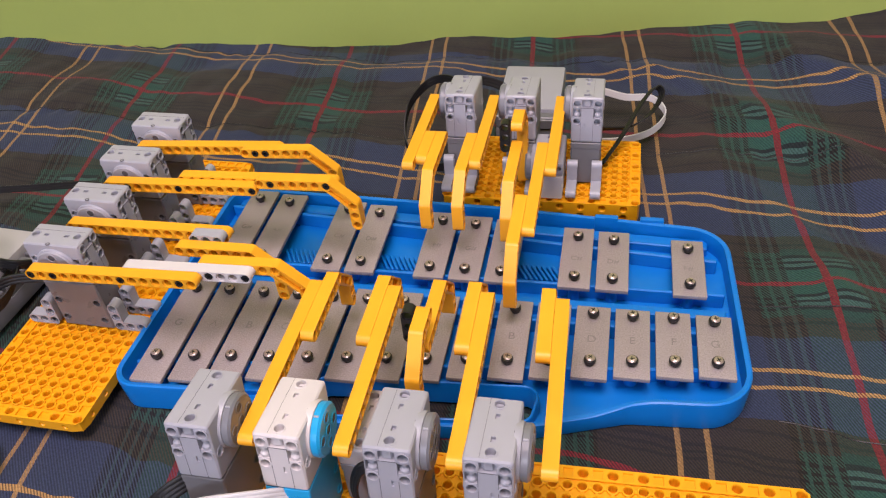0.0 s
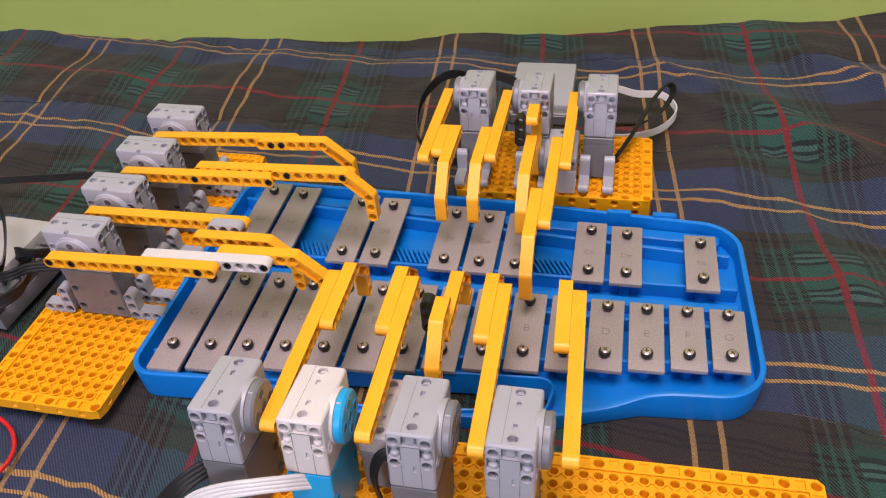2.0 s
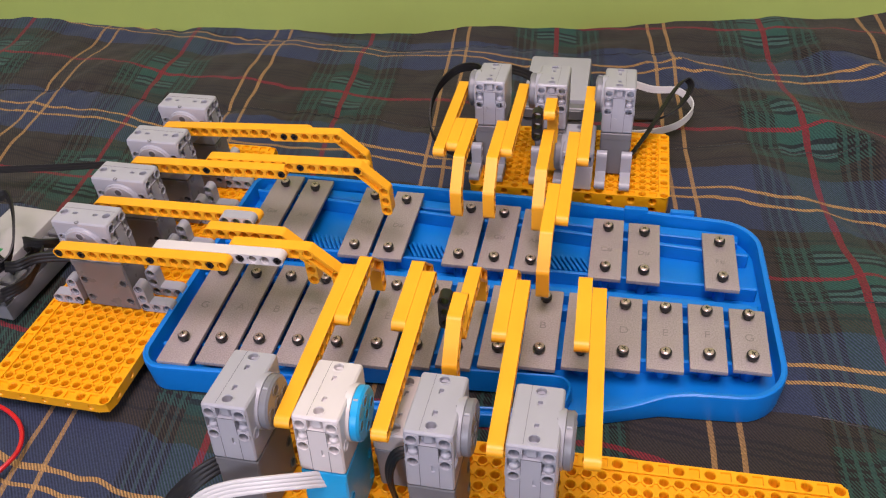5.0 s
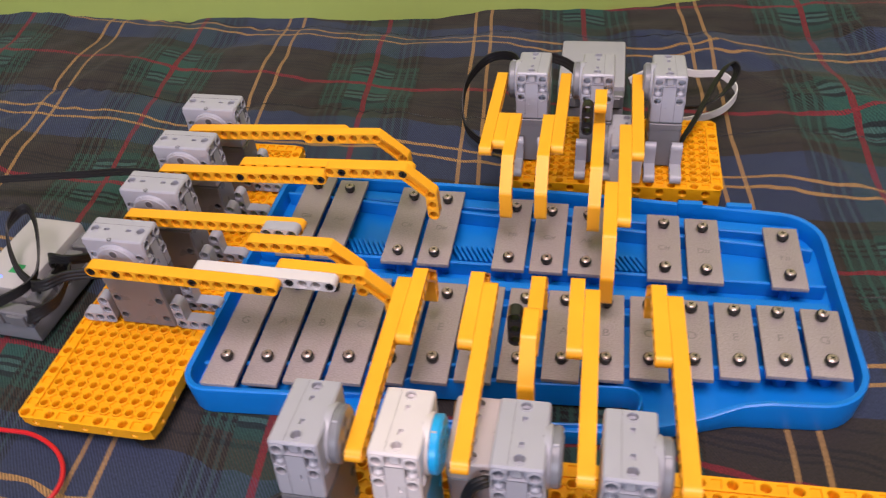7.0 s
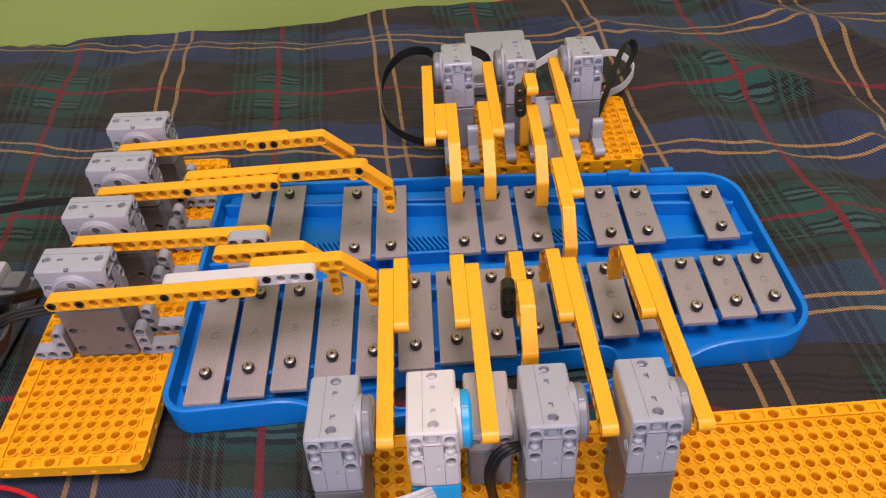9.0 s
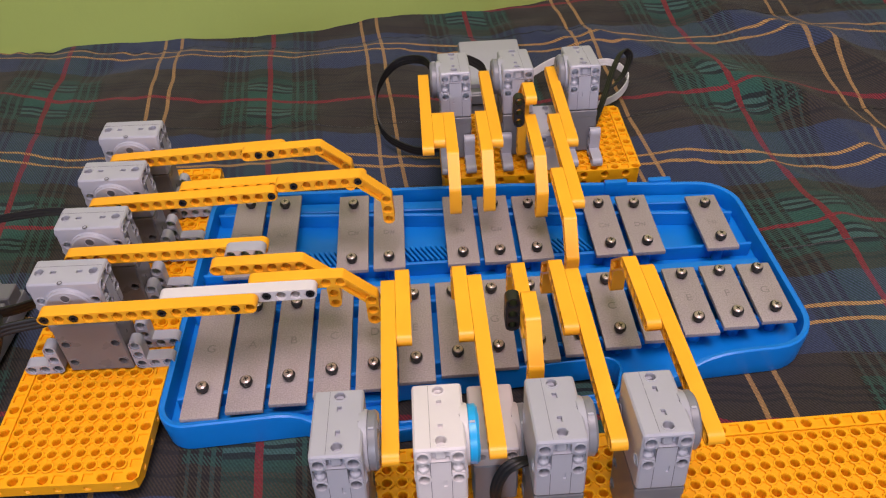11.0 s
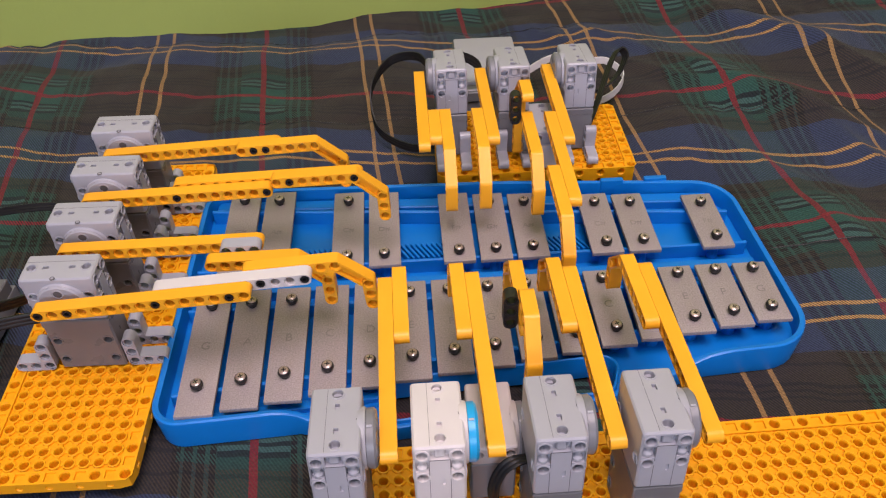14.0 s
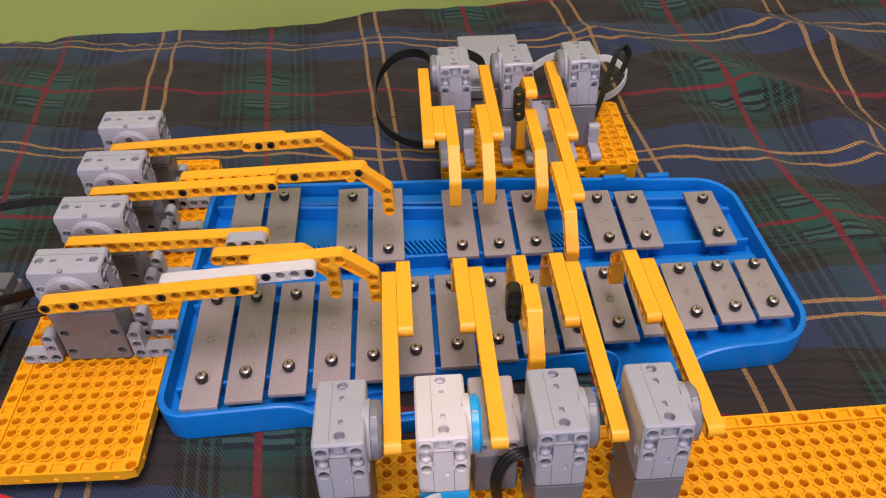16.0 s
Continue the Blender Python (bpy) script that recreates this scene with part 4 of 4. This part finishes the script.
# ---- control hubs ----
def hub(m, label, lamp):
    ob = thing("control_hub", m, label, "control hub", "control hubs")
    part("top_cover", box(bmesh.new(), -0.028, 0.028, -0.034, 0.044, 0.014, 0.029, 0.0025, 2) if not lamp else box(bmesh.new(), -0.028, 0.014, -0.026, 0.044, 0.014, 0.029, 0.0025, 2), PALE if lamp else LIGHT, ob)
    part("battery_base", box(bmesh.new(), -0.0275, 0.0275, -0.0435, 0.0435, 0.0, 0.0138, 0.0015, 2), MID, ob)
    bm = box(bmesh.new(), -0.0275, 0.0275, -0.0435, -0.0342, 0.0140, 0.0260, 0.001, 1)
    part("port_block", bm, DARK, ob)
    for x in (-0.018, 0.0, 0.018):
        part("port", box(bmesh.new(), x - 0.0065, x + 0.0065, -0.0455, -0.0430, 0.0155, 0.0245, 0.0005, 1), DARK, ob)
    if lamp:
        for y in (-0.022, -0.004, 0.014, 0.032):
            part("port", box(bmesh.new(), 0.0145, 0.0270, y - 0.0075, y + 0.0075, 0.0135, 0.0235, 0.0008, 1), DARK, ob)
    if lamp:
        part("status_light", turned(bmesh.new(), ((0.0015, 0.0286), (0.0015, 0.0293), (0.0008, 0.0296)), Matrix.Translation((-0.011, -0.0170, 0)), 14), GLOW, ob, "small glowing blue status light")
        part("button", box(bmesh.new(), -0.008, 0.001, -0.012, -0.004, 0.0288, 0.0294, 0.0002, 1), GREEN_LIGHT, ob, "green button mark")
    return ob


hub(pose(0.2042, 0.3500, -0.0065, 0, 0, 0), "light grey control hub lying on the quilt behind the motors", False)
hub(pose(-0.1670, 0.0600, 0.000, 0, 0, -4), "white control hub with a dark grey port block on the quilt", True)


# ---- cables ----
def cable(points, width, thick, mat, label, side=(0, 0, 1), ridges=0):
    bm = swept(bmesh.new(), smooth_path(points), width, thick, side, ridges)
    ob = new("cable", mesh_of("cable", bm, mat, 40))
    return tagged(ob, label, "cable", "cables")


FLAT_BLACK = "flat black ribbon cable running across the quilt"
cable([(0.152, 0.268, 0.056), (0.142, 0.304, 0.055), (0.118, 0.316, 0.046), (0.101, 0.298, 0.030), (0.105, 0.266, 0.012), (0.130, 0.246, 0.006), (0.152, 0.242, 0.010)], 0.0075, 0.0016, CABLE, "flat black motor cable looping out to the side", (0, 0, 1), 3)
cable([(0.152, 0.268, 0.056), (0.165, 0.296, 0.060), (0.190, 0.304, 0.046), (0.196, 0.306, 0.018)], 0.0075, 0.0016, CABLE, "flat black motor cable running to the hub", (0, 0.5, 1), 3)
cable([(0.272, 0.236, 0.022), (0.286, 0.264, 0.030), (0.302, 0.298, 0.044), (0.312, 0.312, 0.049), (0.317, 0.308, 0.044), (0.308, 0.296, 0.032), (0.292, 0.286, 0.026), (0.270, 0.272, 0.032)], 0.0070, 0.0016, CABLE, "flat black motor cable in a tall loop", (0.5, -0.4, 0.6), 3)
cable([(0.236, 0.334, 0.018), (0.262, 0.340, 0.028), (0.288, 0.338, 0.024), (0.311, 0.342, 0.021), (0.323, 0.326, 0.015), (0.311, 0.308, 0.008), (0.284, 0.292, 0.008), (0.258, 0.284, 0.012)], 0.0062, 0.0014, CABLE_WHITE, "flat white cable in a loop beside the motor", (0, 0.2, 1), 3)
cable([(-0.088, 0.140, 0.045), (-0.130, 0.150, 0.040), (-0.200, 0.158, 0.026), (-0.320, 0.160, 0.012), (-0.520, 0.165, 0.004)], 0.0058, 0.0018, CABLE, FLAT_BLACK, (0, 0.5, 1), 3)
cable([(-0.190, 0.012, 0.026), (-0.160, 0.020, 0.033), (-0.143, 0.036, 0.040), (-0.148, 0.060, 0.056), (-0.164, 0.078, 0.062), (-0.176, 0.066, 0.052), (-0.164, 0.046, 0.036), (-0.144, 0.036, 0.028)], 0.0075, 0.0016, CABLE, "flat black cable curled up over the hub", (0.4, 0.2, 1), 3)
cable([(-0.154, 0.046, 0.022), (-0.142, 0.030, 0.038), (-0.128, 0.026, 0.044), (-0.114, 0.034, 0.046), (-0.086, 0.042, 0.044)], 0.0075, 0.0018, CABLE, "flat black cable from the hub to the motor", (0.2, 0.3, 1), 3)
cable([(-0.150, 0.020, 0.018), (-0.134, 0.012, 0.030), (-0.120, 0.022, 0.036), (-0.122, 0.044, 0.040), (-0.134, 0.056, 0.034), (-0.142, 0.052, 0.026)], 0.0090, 0.0016, CABLE, "flat black cable bunched up beside the hub", (0.3, 0.2, 1), 4)
cable([(-0.154, 0.066, 0.022), (-0.140, 0.052, 0.042), (-0.124, 0.050, 0.044), (-0.112, 0.064, 0.036), (-0.096, 0.085, 0.030)], 0.0075, 0.0018, CABLE, "flat black cable from the hub to the motor", (0.3, 0.1, 1), 3)
cable([(-0.230, -0.060, 0.004), (-0.165, -0.054, 0.004), (-0.128, -0.056, 0.004), (-0.105, -0.057, 0.004), (-0.084, -0.066, 0.004), (-0.073, -0.080, 0.003), (-0.073, -0.096, 0.003), (-0.086, -0.118, 0.002), (-0.120, -0.150, 0.002)], 0.0028, 0.0028, RED_WIRE, "thin red wire lying on the quilt")
cable([(0.1640, -0.090, 0.0145), (0.1611, -0.089, 0.038), (0.1645, -0.088, 0.054), (0.1705, -0.087, 0.0600), (0.1790, -0.084, 0.058)], 0.0060, 0.0016, CABLE, "flat black cable bending down between two motors", (0.75, -0.6, 0), 3)
cable([(0.030, -0.150, 0.002), (0.050, -0.132, 0.018), (0.066, -0.123, 0.036), (0.078, -0.121, 0.049), (0.092, -0.120, 0.058), (0.110, -0.119, 0.0650), (0.126, -0.113, 0.0630), (0.136, -0.104, 0.054)], 0.0082, 0.0018, CABLE_WHITE, "flat white cable running to the white motor", (0, 0.5, 1), 4)
cable([(0.020, -0.160, 0.001), (0.038, -0.126, 0.012), (0.053, -0.117, 0.0320), (0.066, -0.112, 0.0460), (0.076, -0.106, 0.052), (0.086, -0.098, 0.053)], 0.0095, 0.0018, CABLE, "flat black cable running to the grey motor", (0, 0.6, 1), 4)


# ---- what moves: each arm dips about its axle and springs back ----
def strikes(arm, base, times):
    """times: (moment of contact, degrees, how long the tip stays down)."""
    rows = [(0.0, base)]
    for t, deg, hold in times:
        for dt, f in ((-0.15, 0.0), (-0.07, 0.5), (0.0, 1.0), (hold, 1.0), (hold + 0.07, 0.5), (hold + 0.17, 0.0)):
            rows.append((t + dt, base @ Matrix.Rotation(radians(deg * f), 4, "Y")))
    rows.append((16.0, base))
    walk(arm, rows)


def motions():
    arm, base = L1
    tilts = [(0.0, 2.2), (3.80, 2.1), (3.90, 1.0), (3.98, -5.0), (4.25, -5.1), (4.45, 2.2), (6.80, 2.2), (6.90, -4.0), (7.00, -1.4), (7.10, -0.7), (7.60, -0.7), (7.80, 1.0), (8.0, 1.6), (8.3, 2.5), (9.2, 2.5),
             (10.2, 1.4), (11.35, 0.3), (11.43, -5.0), (11.50, -1.3), (11.60, 0.1), (12.10, 0.1), (12.22, 4.5), (16.0, 4.5)]
    walk(arm, [(t, base @ Matrix.Rotation(radians(3.0 - a), 4, "Y")) for t, a in tilts])
    strikes(*A4, [(11.7, 2.0, 0.02), (12.1, 6.0, 0.02), (14.6, 5.0, 0.02)])
    strikes(*C1, [(9.13, 6.0, 0.03)])
    strikes(*C4, [(0.48, 5.5, 0.08), (6.48, 5.5, 0.14), (12.48, 9.0, 0.14), (13.0, 9.0, 0.12), (15.10, 9.0, 0.05)])


motions()
